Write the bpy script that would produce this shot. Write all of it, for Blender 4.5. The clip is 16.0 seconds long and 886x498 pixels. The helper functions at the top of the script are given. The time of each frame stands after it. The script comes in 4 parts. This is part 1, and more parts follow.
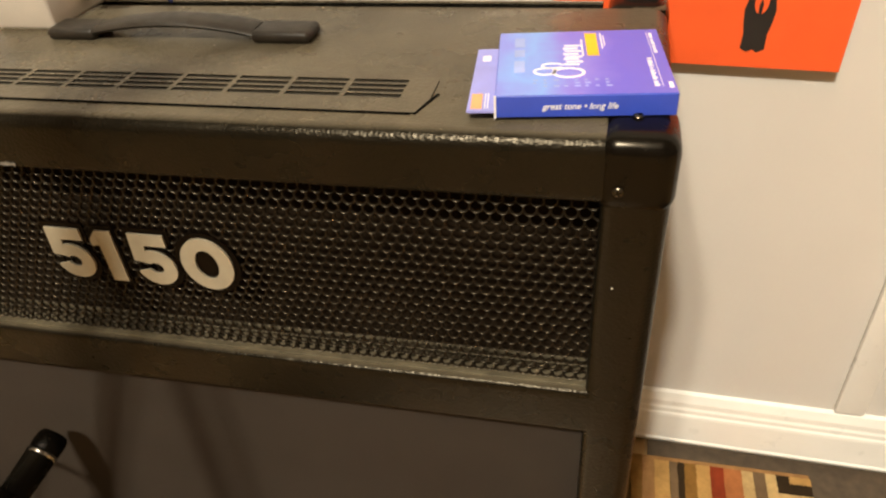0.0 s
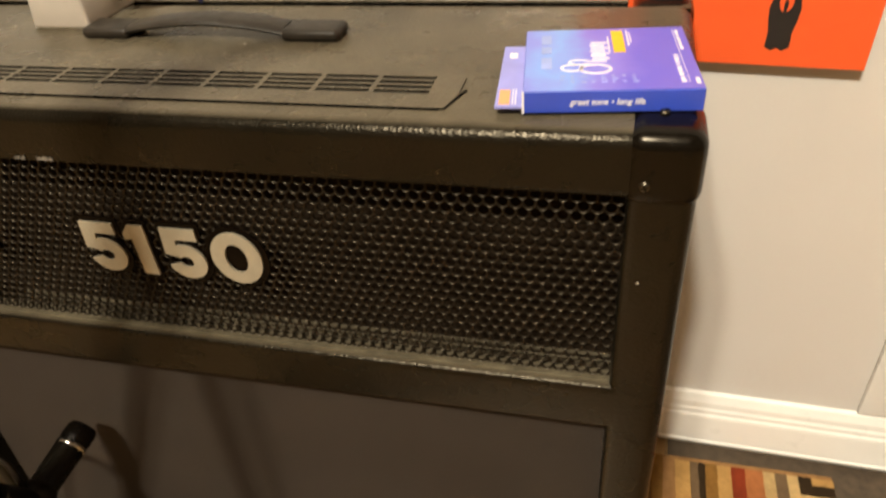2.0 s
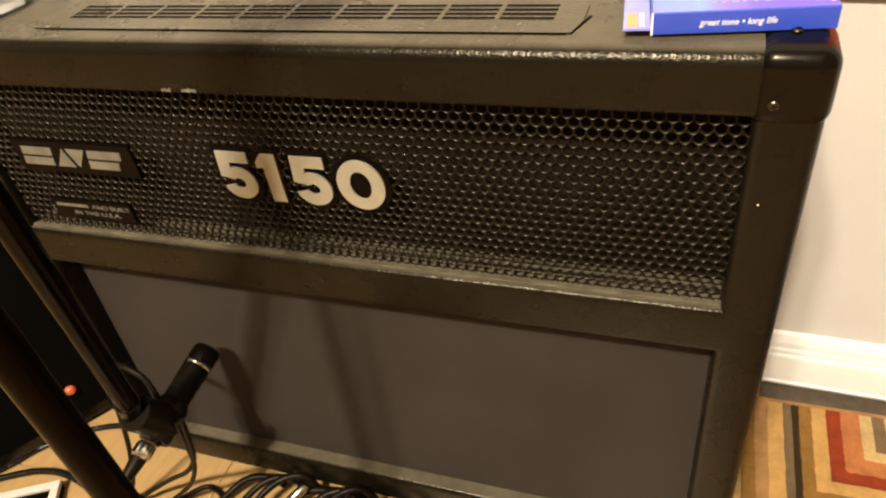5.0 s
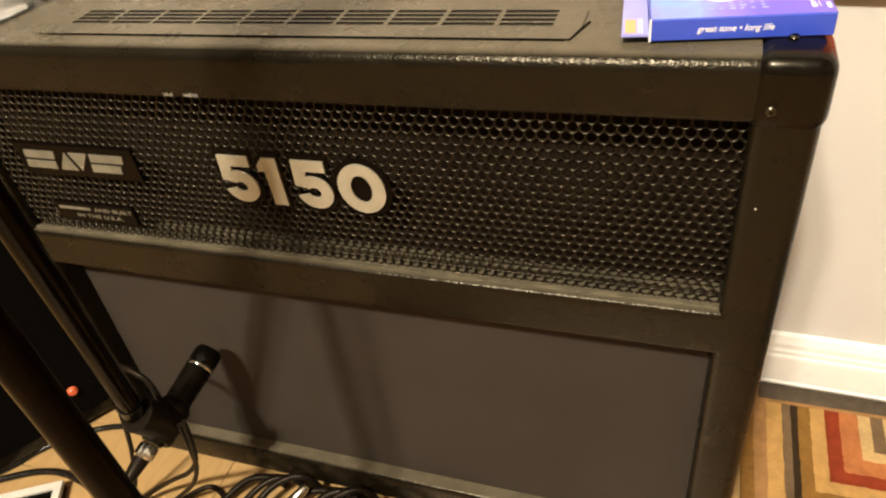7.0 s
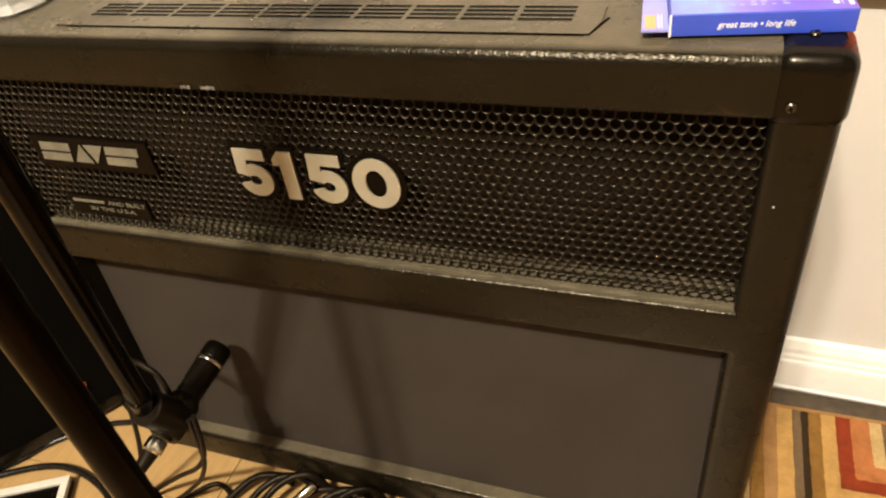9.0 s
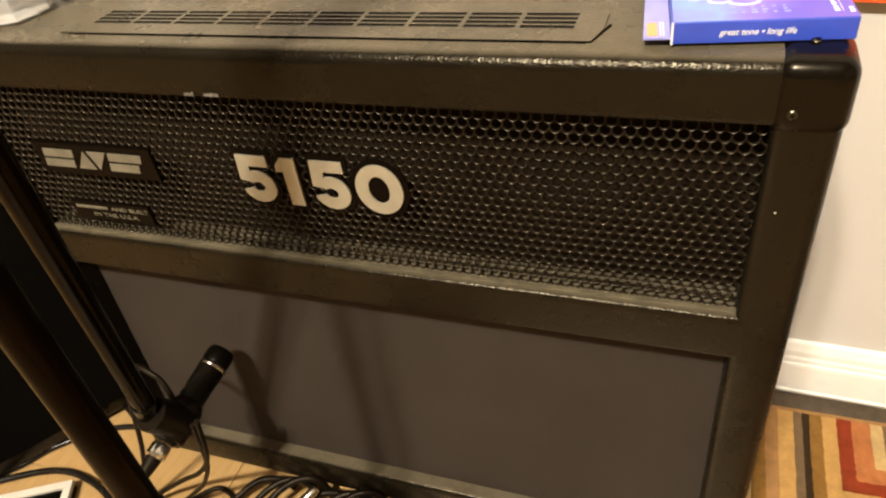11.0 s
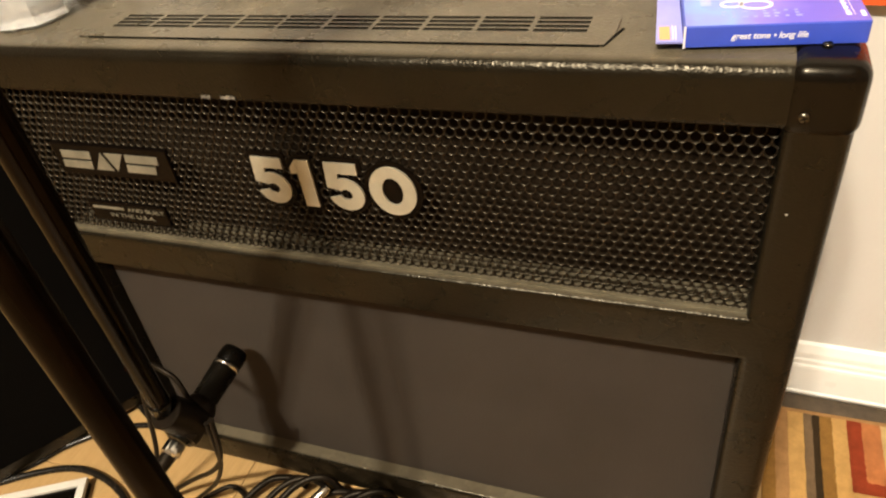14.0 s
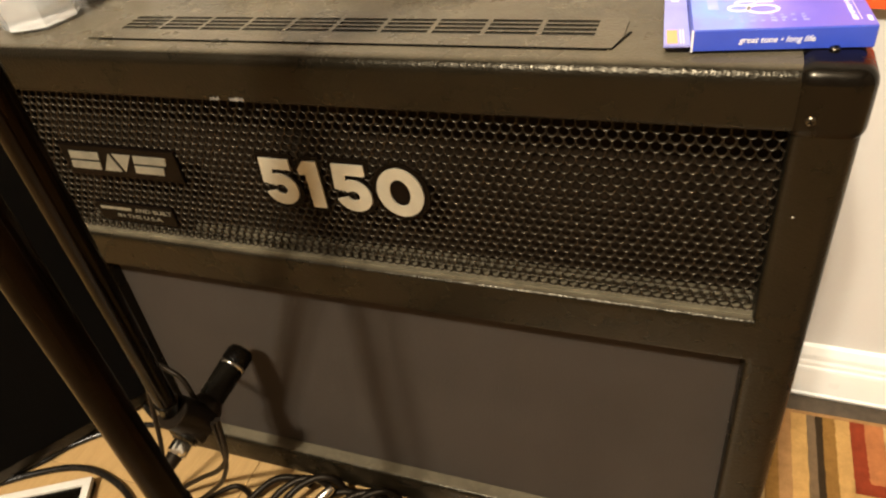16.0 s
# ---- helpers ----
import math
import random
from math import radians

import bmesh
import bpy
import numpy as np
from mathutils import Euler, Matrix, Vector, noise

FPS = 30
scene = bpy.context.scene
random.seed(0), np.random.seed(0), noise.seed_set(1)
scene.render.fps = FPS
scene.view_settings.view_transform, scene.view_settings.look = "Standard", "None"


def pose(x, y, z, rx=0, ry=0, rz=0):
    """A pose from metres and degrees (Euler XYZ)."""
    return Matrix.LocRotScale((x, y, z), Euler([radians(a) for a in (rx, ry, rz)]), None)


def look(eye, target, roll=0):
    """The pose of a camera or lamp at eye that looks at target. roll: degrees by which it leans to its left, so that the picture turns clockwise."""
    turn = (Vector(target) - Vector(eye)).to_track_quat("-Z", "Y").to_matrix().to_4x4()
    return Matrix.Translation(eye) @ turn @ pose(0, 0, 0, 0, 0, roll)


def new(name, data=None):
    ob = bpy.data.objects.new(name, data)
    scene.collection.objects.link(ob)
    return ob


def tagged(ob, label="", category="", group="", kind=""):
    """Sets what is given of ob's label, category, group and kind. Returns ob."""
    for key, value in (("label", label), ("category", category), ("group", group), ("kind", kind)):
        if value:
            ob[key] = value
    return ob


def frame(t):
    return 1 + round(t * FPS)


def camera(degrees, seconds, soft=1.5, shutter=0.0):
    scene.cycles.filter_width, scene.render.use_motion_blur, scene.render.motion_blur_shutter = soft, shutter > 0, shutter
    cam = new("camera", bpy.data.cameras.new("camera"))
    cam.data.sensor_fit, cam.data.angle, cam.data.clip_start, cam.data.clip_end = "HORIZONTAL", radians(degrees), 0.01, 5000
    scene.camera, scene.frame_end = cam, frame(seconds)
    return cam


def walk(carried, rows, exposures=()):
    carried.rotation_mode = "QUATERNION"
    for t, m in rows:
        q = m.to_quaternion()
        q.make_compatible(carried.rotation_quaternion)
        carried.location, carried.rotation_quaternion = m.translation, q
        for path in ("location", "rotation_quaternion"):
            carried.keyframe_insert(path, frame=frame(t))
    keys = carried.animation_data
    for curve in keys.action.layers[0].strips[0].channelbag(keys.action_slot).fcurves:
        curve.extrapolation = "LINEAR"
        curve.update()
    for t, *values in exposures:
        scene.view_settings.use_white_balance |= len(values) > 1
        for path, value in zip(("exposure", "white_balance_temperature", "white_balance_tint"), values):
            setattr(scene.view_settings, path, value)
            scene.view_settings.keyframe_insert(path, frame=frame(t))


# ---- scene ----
cam = camera(63.48, 16.0, soft=2.2, shutter=0.4)
# seconds, eye, pitch, yaw, roll
ROWS = [
    (0, 0.3081, -0.3273, 0.7484, -37.37, 14.93, -4.77),
    (0.5, 0.3131, -0.3196, 0.7534, -37.14, 15.83, -6.10),
    (0.7, 0.3218, -0.3263, 0.7520, -35.68, 15.57, -6.40),
    (1, 0.3203, -0.3306, 0.7548, -35.87, 17.75, -6.68),
    (1.2, 0.3240, -0.3317, 0.7555, -34.71, 18.52, -7.18),
    (1.5, 0.3206, -0.3212, 0.7622, -35.10, 15.62, -6.36),
    (1.7, 0.3160, -0.3279, 0.7516, -35.68, 15.94, -5.91),
    (2, 0.3035, -0.3364, 0.7483, -37.02, 16.50, -5.42),
    (2.2, 0.3053, -0.3445, 0.7492, -38.61, 18.75, -7.93),
    (2.5, 0.2975, -0.3639, 0.7496, -38.54, 20.91, -8.09),
    (2.7, 0.2915, -0.3704, 0.7438, -39.44, 21.05, -7.29),
    (3, 0.2828, -0.3799, 0.7468, -39.30, 21.74, -8.10),
    (3.5, 0.2775, -0.3823, 0.7471, -39.65, 22.68, -8.44),
    (4, 0.2764, -0.3803, 0.7468, -39.62, 23.51, -9.11),
    (6.5, 0.2787, -0.3766, 0.7500, -39.40, 23.48, -9.50),
    (7, 0.2782, -0.3779, 0.7519, -39.61, 23.67, -9.44),
    (7.5, 0.2783, -0.3790, 0.7471, -39.36, 23.71, -9.12),
    (8, 0.2734, -0.3831, 0.7450, -38.94, 23.21, -8.25),
    (8.5, 0.2723, -0.3828, 0.7445, -38.91, 23.26, -8.49),
    (9, 0.2728, -0.3840, 0.7464, -39.06, 24.11, -8.91),
    (11.5, 0.2704, -0.3845, 0.7508, -38.93, 24.02, -9.07),
    (12, 0.2708, -0.3867, 0.7513, -38.76, 24.18, -9.22),
    (12.5, 0.2712, -0.3856, 0.7528, -38.89, 24.57, -9.49),
    (13, 0.2705, -0.3869, 0.7538, -38.71, 24.63, -9.57),
    (13.5, 0.2710, -0.3877, 0.7557, -38.72, 24.87, -9.87),
    (14, 0.2688, -0.3898, 0.7547, -38.80, 24.77, -9.39),
    (14.5, 0.2677, -0.3889, 0.7556, -38.71, 24.42, -9.48),
    (15, 0.2704, -0.3898, 0.7602, -38.94, 25.79, -9.99),
    (15.5, 0.2690, -0.3871, 0.7607, -39.15, 25.48, -9.86),
    (16, 0.2653, -0.3931, 0.7577, -38.75, 24.83, -9.28),
]


def view(x, y, z, pitch, yaw, roll):
    p, w = radians(pitch), radians(yaw)
    return look((x, y, z), (x - math.sin(w) * math.cos(p), y + math.cos(w) * math.cos(p), z + math.sin(p)), roll)


walk(cam, [(t, view(*r)) for t, *r in ROWS], [(0.0, -0.38), (2.2, -0.38), (3.0, 0.08), (7.0, 0.05), (16.0, 0.0)])

# ---- light: the two warm bulbs of the ceiling fixture, and the room's bounce ----
world = bpy.data.worlds.new("world")
scene.world = world
world.use_nodes = True
world.node_tree.nodes["Background"].inputs[0].default_value = (0.02, 0.017, 0.013, 1)
LAMPS = [((-0.15, -2.60, 3.92), 880), ((-0.46, -2.60, 3.90), 490)]
for place, watts in LAMPS:
    bulb = bpy.data.lights.new("bulb_light", "POINT")
    bulb.energy, bulb.color, bulb.shadow_soft_size = watts, (1.0, 0.92, 0.755), 0.11
    new("bulb_light", bulb).location = place


# ---- materials ----
class Nodes:
    def __init__(self, name):
        self.mat = bpy.data.materials.new(name)
        self.mat.use_nodes = True
        self.tree = self.mat.node_tree
        self.shader = self.tree.nodes["Principled BSDF"]
        self.coords = self.tree.nodes.new("ShaderNodeTexCoord").outputs["Object"]

    def put(self, socket, value):
        if isinstance(value, bpy.types.NodeSocket):
            self.tree.links.new(value, socket)
        else:
            socket.default_value = value

    def node(self, kind, **inputs):
        n = self.tree.nodes.new(kind)
        for key, value in inputs.items():
            self.put(n.inputs[key.replace("_", " ")], value)
        return n

    def noise(self, scale, detail=4.0, rough=0.55, stretch=None):
        vec = self.coords
        if stretch:
            vec = self.node("ShaderNodeMapping", Vector=vec, Scale=stretch).outputs[0]
        return self.node("ShaderNodeTexNoise", Vector=vec, Scale=scale, Detail=detail, Roughness=rough).outputs["Fac"]

    def ramp(self, fac, *stops):
        n = self.node("ShaderNodeValToRGB", Fac=fac)
        while len(n.color_ramp.elements) < len(stops):
            n.color_ramp.elements.new(0.5)
        for e, (p, c) in zip(n.color_ramp.elements, stops):
            e.position, e.color = p, (*c, 1)
        return n.outputs["Color"]

    def range(self, fac, lo, hi, a=0.3, b=0.7):
        return self.node("ShaderNodeMapRange", Value=fac, From_Min=a, From_Max=b, To_Min=lo, To_Max=hi).outputs[0]

    def bump(self, height, strength, distance, below=None):
        n = self.node("ShaderNodeBump", Height=height, Strength=strength, Distance=distance)
        if below is not None:
            self.put(n.inputs["Normal"], below)
        return n.outputs["Normal"]

    def done(self, color, rough, metal=0.0, normal=None, **more):
        self.put(self.shader.inputs["Base Color"], color if isinstance(color, bpy.types.NodeSocket) else (*color, 1))
        self.put(self.shader.inputs["Roughness"], rough)
        self.put(self.shader.inputs["Metallic"], metal)
        if normal is not None:
            self.put(self.shader.inputs["Normal"], normal)
        for key, value in more.items():
            self.put(self.shader.inputs[key.replace("_", " ")], value)
        return self.mat


def tint(c, k):
    return tuple(min(1, v * k) for v in c)


def plain(name, color, rough=0.5, metal=0.0, vary=0.15, scale=40.0, bump=0.0, size=400.0, **more):
    """A surface of one colour with slight stains, uneven gloss and, if asked, a fine relief."""
    n = Nodes(name)
    stain = n.noise(scale, 5)
    col = n.ramp(stain, (0.3, tint(color, 1 - vary)), (0.7, tint(color, 1 + vary)))
    nor = n.bump(n.noise(size, 3), bump, 0.001) if bump else None
    return n.done(col, n.range(n.noise(scale * 2.3, 4), max(0.02, rough - 0.06), rough + 0.06), metal, nor, **more)


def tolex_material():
    n = Nodes("black_tolex")
    cells = n.node("ShaderNodeTexVoronoi", Vector=n.coords, Scale=480.0, Randomness=1.0).outputs["Distance"]
    col = n.ramp(n.noise(9, 5), (0.3, (0.0048, 0.0038, 0.0021)), (0.7, (0.0074, 0.0060, 0.0036)))
    # level faces are coloured lighter, in place of the wall's sheen on them
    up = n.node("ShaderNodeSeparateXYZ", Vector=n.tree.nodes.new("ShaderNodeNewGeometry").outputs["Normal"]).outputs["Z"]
    level_light = n.node("ShaderNodeMath", **{"Value": n.range(up, 0, 1, 0.8, 1.0)})
    level_light.operation = "MULTIPLY"
    n.put(level_light.inputs[1], n.range(n.noise(18, 6, 0.7), 0.55, 1.0))
    mix = n.node("ShaderNodeMixRGB", Fac=level_light.outputs[0], Color1=col, Color2=(0.115, 0.095, 0.063, 1))
    nor = n.bump(cells, 0.32, 0.0006, n.bump(n.noise(260, 4), 0.09, 0.0008))
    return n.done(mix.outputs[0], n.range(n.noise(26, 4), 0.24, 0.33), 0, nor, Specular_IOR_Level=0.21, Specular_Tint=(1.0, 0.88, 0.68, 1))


def cloth_material():
    n = Nodes("speaker_cloth")
    a = n.node("ShaderNodeTexWave", Vector=n.coords, Scale=210.0, Distortion=0.4)
    a.bands_direction = "X"
    b = n.node("ShaderNodeTexWave", Vector=n.coords, Scale=210.0, Distortion=0.4)
    b.bands_direction = "Z"
    weave = n.node("ShaderNodeMath", **{"Value": a.outputs["Fac"]})
    n.put(weave.inputs[1], b.outputs["Fac"])
    col = n.ramp(n.noise(7, 5), (0.3, (0.0360, 0.0285, 0.0228)), (0.7, (0.0450, 0.0362, 0.0292)))
    return n.done(col, 0.85, 0, n.bump(weave.outputs[0], 0.5, 0.0006), Specular_IOR_Level=0.12)


def wall_material():
    n = Nodes("greige_wall_paint")
    col = n.ramp(n.noise(3.0, 5), (0.3, (0.60, 0.575, 0.54)), (0.7, (0.66, 0.635, 0.60)))
    return n.done(col, n.range(n.noise(12), 0.55, 0.7), 0, n.bump(n.noise(160, 5), 0.18, 0.002))


def wood_material():
    n = Nodes("honey_wood_floor")
    grain = n.noise(26, 8, 0.6, (12, 1, 1))
    col = n.ramp(grain, (0.25, (0.33, 0.20, 0.080)), (0.55, (0.40, 0.25, 0.103)), (0.8, (0.44, 0.28, 0.125)))
    return n.done(col, n.range(n.noise(8), 0.28, 0.42), 0, n.bump(grain, 0.1, 0.001))


def rug_material(name, color):
    n = Nodes(name)
    tuft = n.noise(900, 3)
    col = n.ramp(n.noise(60, 6, 0.7), (0.25, tint(color, 0.62)), (0.75, tint(color, 1.10)))
    return n.done(col, 0.95, 0, n.bump(tuft, 0.9, 0.003), Specular_IOR_Level=0.1)


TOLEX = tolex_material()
CLOTH = cloth_material()
WALL = wall_material()
WOOD = wood_material()
# dark browns for the unseen ceiling and walls, picked to cut bounced light
CEILING = plain("dark_unseen_ceiling", (0.20, 0.155, 0.11), 0.8, vary=0.10, scale=3)
DARK_WALL = plain("dark_unseen_wall", (0.17, 0.13, 0.095), 0.75, vary=0.08, scale=3, bump=0.1, size=160)
WHITE_TRIM = plain("white_trim_paint", (0.90, 0.885, 0.84), 0.32, vary=0.04, scale=14, bump=0.08, size=90)
BLACK_PLASTIC = plain("black_plastic", (0.0030, 0.0022, 0.0014), 0.23, bump=0.02, size=120, Specular_IOR_Level=0.19, Specular_Tint=(1.0, 0.9, 0.74, 1))
BLACK_RUBBER = plain("black_rubber", (0.0065, 0.0045, 0.0030), 0.40, bump=0.15, size=500, Specular_IOR_Level=0.12, Specular_Tint=(1.0, 0.86, 0.68, 1))
BLACK_STEEL = plain("black_coated_steel", (0.0036, 0.0022, 0.0010), 0.36, 0.0, vary=0.3, Specular_IOR_Level=0.20, Specular_Tint=(1.0, 0.86, 0.64, 1))
GRILLE_STEEL = plain("satin_black_grille_steel", (0.011, 0.0076, 0.0046), 0.40, 0.0, vary=0.2, Specular_IOR_Level=0.42, Specular_Tint=(1.0, 0.86, 0.64, 1))
DUSTY_RUBBER = plain("dusty_black_rubber", (0.022, 0.017, 0.012), 0.42, vary=0.3, scale=60, bump=0.15, size=500, Specular_IOR_Level=0.3)
POLE_PAINT = plain("black_pole_paint", (0.0022, 0.0012, 0.0006), 0.16, vary=0.05, scale=12, Specular_IOR_Level=0.05, Specular_Tint=(1.0, 0.66, 0.38, 1))
CHROME = plain("chrome", (0.70, 0.67, 0.60), 0.2, 1.0, 0.1)
BRUSHED = plain("brushed_champagne_metal", (0.315, 0.28, 0.21), 0.42, 0.1, 0.08, 60, 0.08, 700)
BADGE_METAL = plain("grey_badge_metal", (0.17, 0.16, 0.125), 0.4, 0.2, 0.2, 80, 0.08, 700)
SCREW_STEEL = plain("dark_screw_steel", (0.10, 0.088, 0.066), 0.27, 1.0, 0.2)
LOGO_PLATE = plain("logo_plate", (0.0028, 0.0016, 0.0010), 0.35, Specular_IOR_Level=0.06)
CAVITY = plain("dark_cavity", (0.0016, 0.0013, 0.001), 0.8, Specular_IOR_Level=0.05)
CHIP = plain("worn_backing", (0.15, 0.135, 0.115), 0.6, vary=0.5, scale=300)
PALE_PRINT = plain("pale_print", (0.38, 0.34, 0.27), 0.6)
BAFFLE = plain("dark_board", (0.014, 0.0088, 0.0046), 0.9, Specular_IOR_Level=0.08)
LEDGE = plain("lit_ledge_olive", (0.095, 0.080, 0.050), 0.45, 0.0, 0.4, 60, 0.3, 500)


# ---- mesh helpers ----
def part(name, bm, material, parent=None, label="", smooth=False):
    """Links a bmesh as one mesh object, under its thing or part."""
    me = bpy.data.meshes.new(name)
    bm.normal_update()
    bm.to_mesh(me)
    bm.free()
    for m in material if isinstance(material, (list, tuple)) else [material]:
        me.materials.append(m)
    if smooth:
        for p in me.polygons:
            p.use_smooth = True
        me.set_sharp_from_angle(angle=radians(38))
    ob = new(name, me)
    ob.parent = parent
    if label:
        tagged(ob, label)
    return ob


def thing(name, label, category, place=(0, 0, 0), turn=0, group="", kind=""):
    ob = new(name)
    ob.empty_display_size = 0.05
    ob.matrix_basis = pose(*place, 0, 0, turn)
    return tagged(ob, label, category, group, kind)


def box(x0, x1, y0, y1, z0, z1, bevel=0.0, seg=2, bm=None):
    one = bmesh.new()
    bmesh.ops.create_cube(one, size=1.0)
    for v in one.verts:
        v.co = Vector((x0 + (v.co.x + 0.5) * (x1 - x0), y0 + (v.co.y + 0.5) * (y1 - y0), z0 + (v.co.z + 0.5) * (z1 - z0)))
    if bevel:
        bmesh.ops.bevel(one, geom=one.edges[:], offset=bevel, segments=seg, profile=0.5, affect="EDGES")
    return join(bm, one)


def join(bm, one):
    if bm is None:
        return one
    me = bpy.data.meshes.new("tmp")
    one.to_mesh(me)
    one.free()
    bm.from_mesh(me)
    bpy.data.meshes.remove(me)
    return bm


def lathe(profile, seg=32, m=None, bm=None, caps=True):
    """Turns (radius, height) pairs round the z axis."""
    one = bmesh.new()
    rings = []
    for r, h in profile:
        rings.append([one.verts.new((r * math.cos(2 * math.pi * i / seg), r * math.sin(2 * math.pi * i / seg), h)) for i in range(seg)])
    for a, b in zip(rings, rings[1:]):
        for i in range(seg):
            one.faces.new((a[i], a[(i + 1) % seg], b[(i + 1) % seg], b[i]))
    if caps:
        one.faces.new(rings[0][::-1])
        one.faces.new(rings[-1])
    bmesh.ops.recalc_face_normals(one, faces=one.faces[:])
    if m is not None:
        one.transform(m)
    return join(bm, one)


def between(a, b):
    """The pose whose z axis runs from a to b."""
    a, b = Vector(a), Vector(b)
    return Matrix.Translation(a) @ (b - a).to_track_quat("Z", "Y").to_matrix().to_4x4()


def rod(a, b, r, seg=24, bm=None, bevel=0.001):
    h = (Vector(b) - Vector(a)).length
    e = min(bevel, r * 0.4)
    return lathe([(r - e, 0), (r, e), (r, h - e), (r - e, h)], seg, between(a, b), bm)


def curve_points(points, steps=10):
    """A smooth line through the points."""
    p = [Vector(q) for q in points]
    p = [p[0] * 2 - p[1]] + p + [p[-1] * 2 - p[-2]]
    out = []
    for i in range(1, len(p) - 2):
        for k in range(steps):
            t = k / steps
            out.append(0.5 * ((2 * p[i]) + (p[i + 1] - p[i - 1]) * t + (2 * p[i - 1] - 5 * p[i] + 4 * p[i + 1] - p[i + 2]) * t * t
                              + (3 * p[i] - p[i - 1] - 3 * p[i + 1] + p[i + 2]) * t ** 3))
    return out + [p[-2]]


def tube(points, r, seg=10, steps=10, bm=None):
    path = curve_points(points, steps)
    one = bmesh.new()
    rings, side = [], None
    for i, c in enumerate(path):
        d = (path[min(i + 1, len(path) - 1)] - path[max(i - 1, 0)]).normalized()
        if side is None:
            side = d.cross(Vector((0, 0, 1)))
            side = side if side.length > 0.1 else d.cross(Vector((1, 0, 0)))
        side = (side - d * side.dot(d)).normalized()
        up = d.cross(side)
        rings.append([one.verts.new(c + r * (math.cos(2 * math.pi * k / seg) * side + math.sin(2 * math.pi * k / seg) * up)) for k in range(seg)])
    for a, b in zip(rings, rings[1:]):
        for i in range(seg):
            one.faces.new((a[i], a[(i + 1) % seg], b[(i + 1) % seg], b[i]))
    one.faces.new(rings[0][::-1])
    one.faces.new(rings[-1])
    bmesh.ops.recalc_face_normals(one, faces=one.faces[:])
    return join(bm, one)


def slab(outline, depth, m=None, bm=None, bevel=0.0):
    """A flat outline (x, y) thickened upwards by depth."""
    one = bmesh.new()
    f = one.faces.new([one.verts.new((x, y, 0)) for x, y in outline])
    if f.normal.z < 0:
        f.normal_flip()
    top = bmesh.ops.extrude_face_region(one, geom=[f])["geom"]
    bmesh.ops.translate(one, vec=(0, 0, depth), verts=[v for v in top if isinstance(v, bmesh.types.BMVert)])
    bmesh.ops.recalc_face_normals(one, faces=one.faces[:])
    if bevel:
        rim = [e for e in one.edges if all(v.co.z > depth * 0.5 for v in e.verts)]
        bmesh.ops.bevel(one, geom=rim, offset=bevel, segments=2, affect="EDGES")
    if m is not None:
        one.transform(m)
    return join(bm, one)


def lettering(name, text, height, m, material, parent, depth=0.0003, shear=0.0, width=None, bold=0.0, label=""):
    """Raised or printed words, height of a capital in metres."""
    cu = bpy.data.curves.new("words", "FONT")
    cu.body, cu.size, cu.extrude, cu.shear, cu.offset = text, height / 0.69, depth, shear, bold * height
    cu.align_x, cu.align_y = "LEFT", "BOTTOM_BASELINE"
    tmp = new("words", cu)
    me = bpy.data.meshes.new_from_object(tmp.evaluated_get(bpy.context.evaluated_depsgraph_get()))
    bpy.data.objects.remove(tmp)
    bm = bmesh.new()
    bm.from_mesh(me)
    bpy.data.meshes.remove(me)
    if width:
        lo, hi = min(v.co.x for v in bm.verts), max(v.co.x for v in bm.verts)
        for v in bm.verts:
            v.co.x = (v.co.x - lo) * width / (hi - lo)
    bm.transform(m)
    return part(name, bm, material, parent, label)


FACING = pose(0, 0, 0, 90, 0, 0)  # a flat drawing stood up so that it faces -y


# ---- the room ----
FLOOR_Z, WALL_Y, ROOF = 0.0, 0.274, 4.1
X0, X1, Y0 = -4.0, 4.0, -6.5
PX0, PX1, PY0 = -2.2, 2.3, -2.7  # the stretch laid with single planks
ASKEW = pose(0.36, WALL_Y, 0, 0, 0, -1.5) @ pose(-0.36, -WALL_Y, 0)  # the wall stands a little askew to the amplifier
north = part("wall_north", box(X0 - 0.25, X1 + 0.12, WALL_Y, WALL_Y + 0.12, -0.1, ROOF), WALL)
north.matrix_basis = ASKEW
tagged(north, "plain greige painted wall behind the amplifier", "wall", kind="structure")
# unseen walls and ceiling added to close the room and hold down its bounce
tagged(part("wall_south", box(X0 - 0.12, X1 + 0.12, Y0 - 0.12, Y0, -0.1, ROOF), DARK_WALL), "plain brown wall added out of view, dark to cut bounce", "wall", kind="structure")
tagged(part("wall_west", box(X0 - 0.12, X0, Y0, WALL_Y + 0.25, -0.1, ROOF), DARK_WALL), "plain brown wall added out of view, dark to cut bounce", "wall", kind="structure")
tagged(part("wall_east", box(X1, X1 + 0.12, Y0, WALL_Y, -0.1, ROOF), DARK_WALL), "plain brown wall added out of view, dark to cut bounce", "wall", kind="structure")
tagged(part("ceiling", box(X0 - 0.12, X1 + 0.12, Y0 - 0.12, WALL_Y + 0.30, ROOF, ROOF + 0.1), CEILING), "plain brown ceiling added out of view, dark to cut bounce", "ceiling", kind="structure")

for far in ((X0, PX0, Y0, WALL_Y + 0.2), (PX1, X1, Y0, WALL_Y), (PX0, PX1, Y0, PY0)):
    tagged(part("floor", box(*far, -0.0115, 0.0), WOOD), "honey-coloured wooden floor further into the room", "floor", kind="structure")
floor = tagged(part("floor", box(X0, X1, Y0, WALL_Y + 0.25, -0.1, -0.012), CAVITY), "honey-coloured wooden plank floor", "floor", kind="structure")


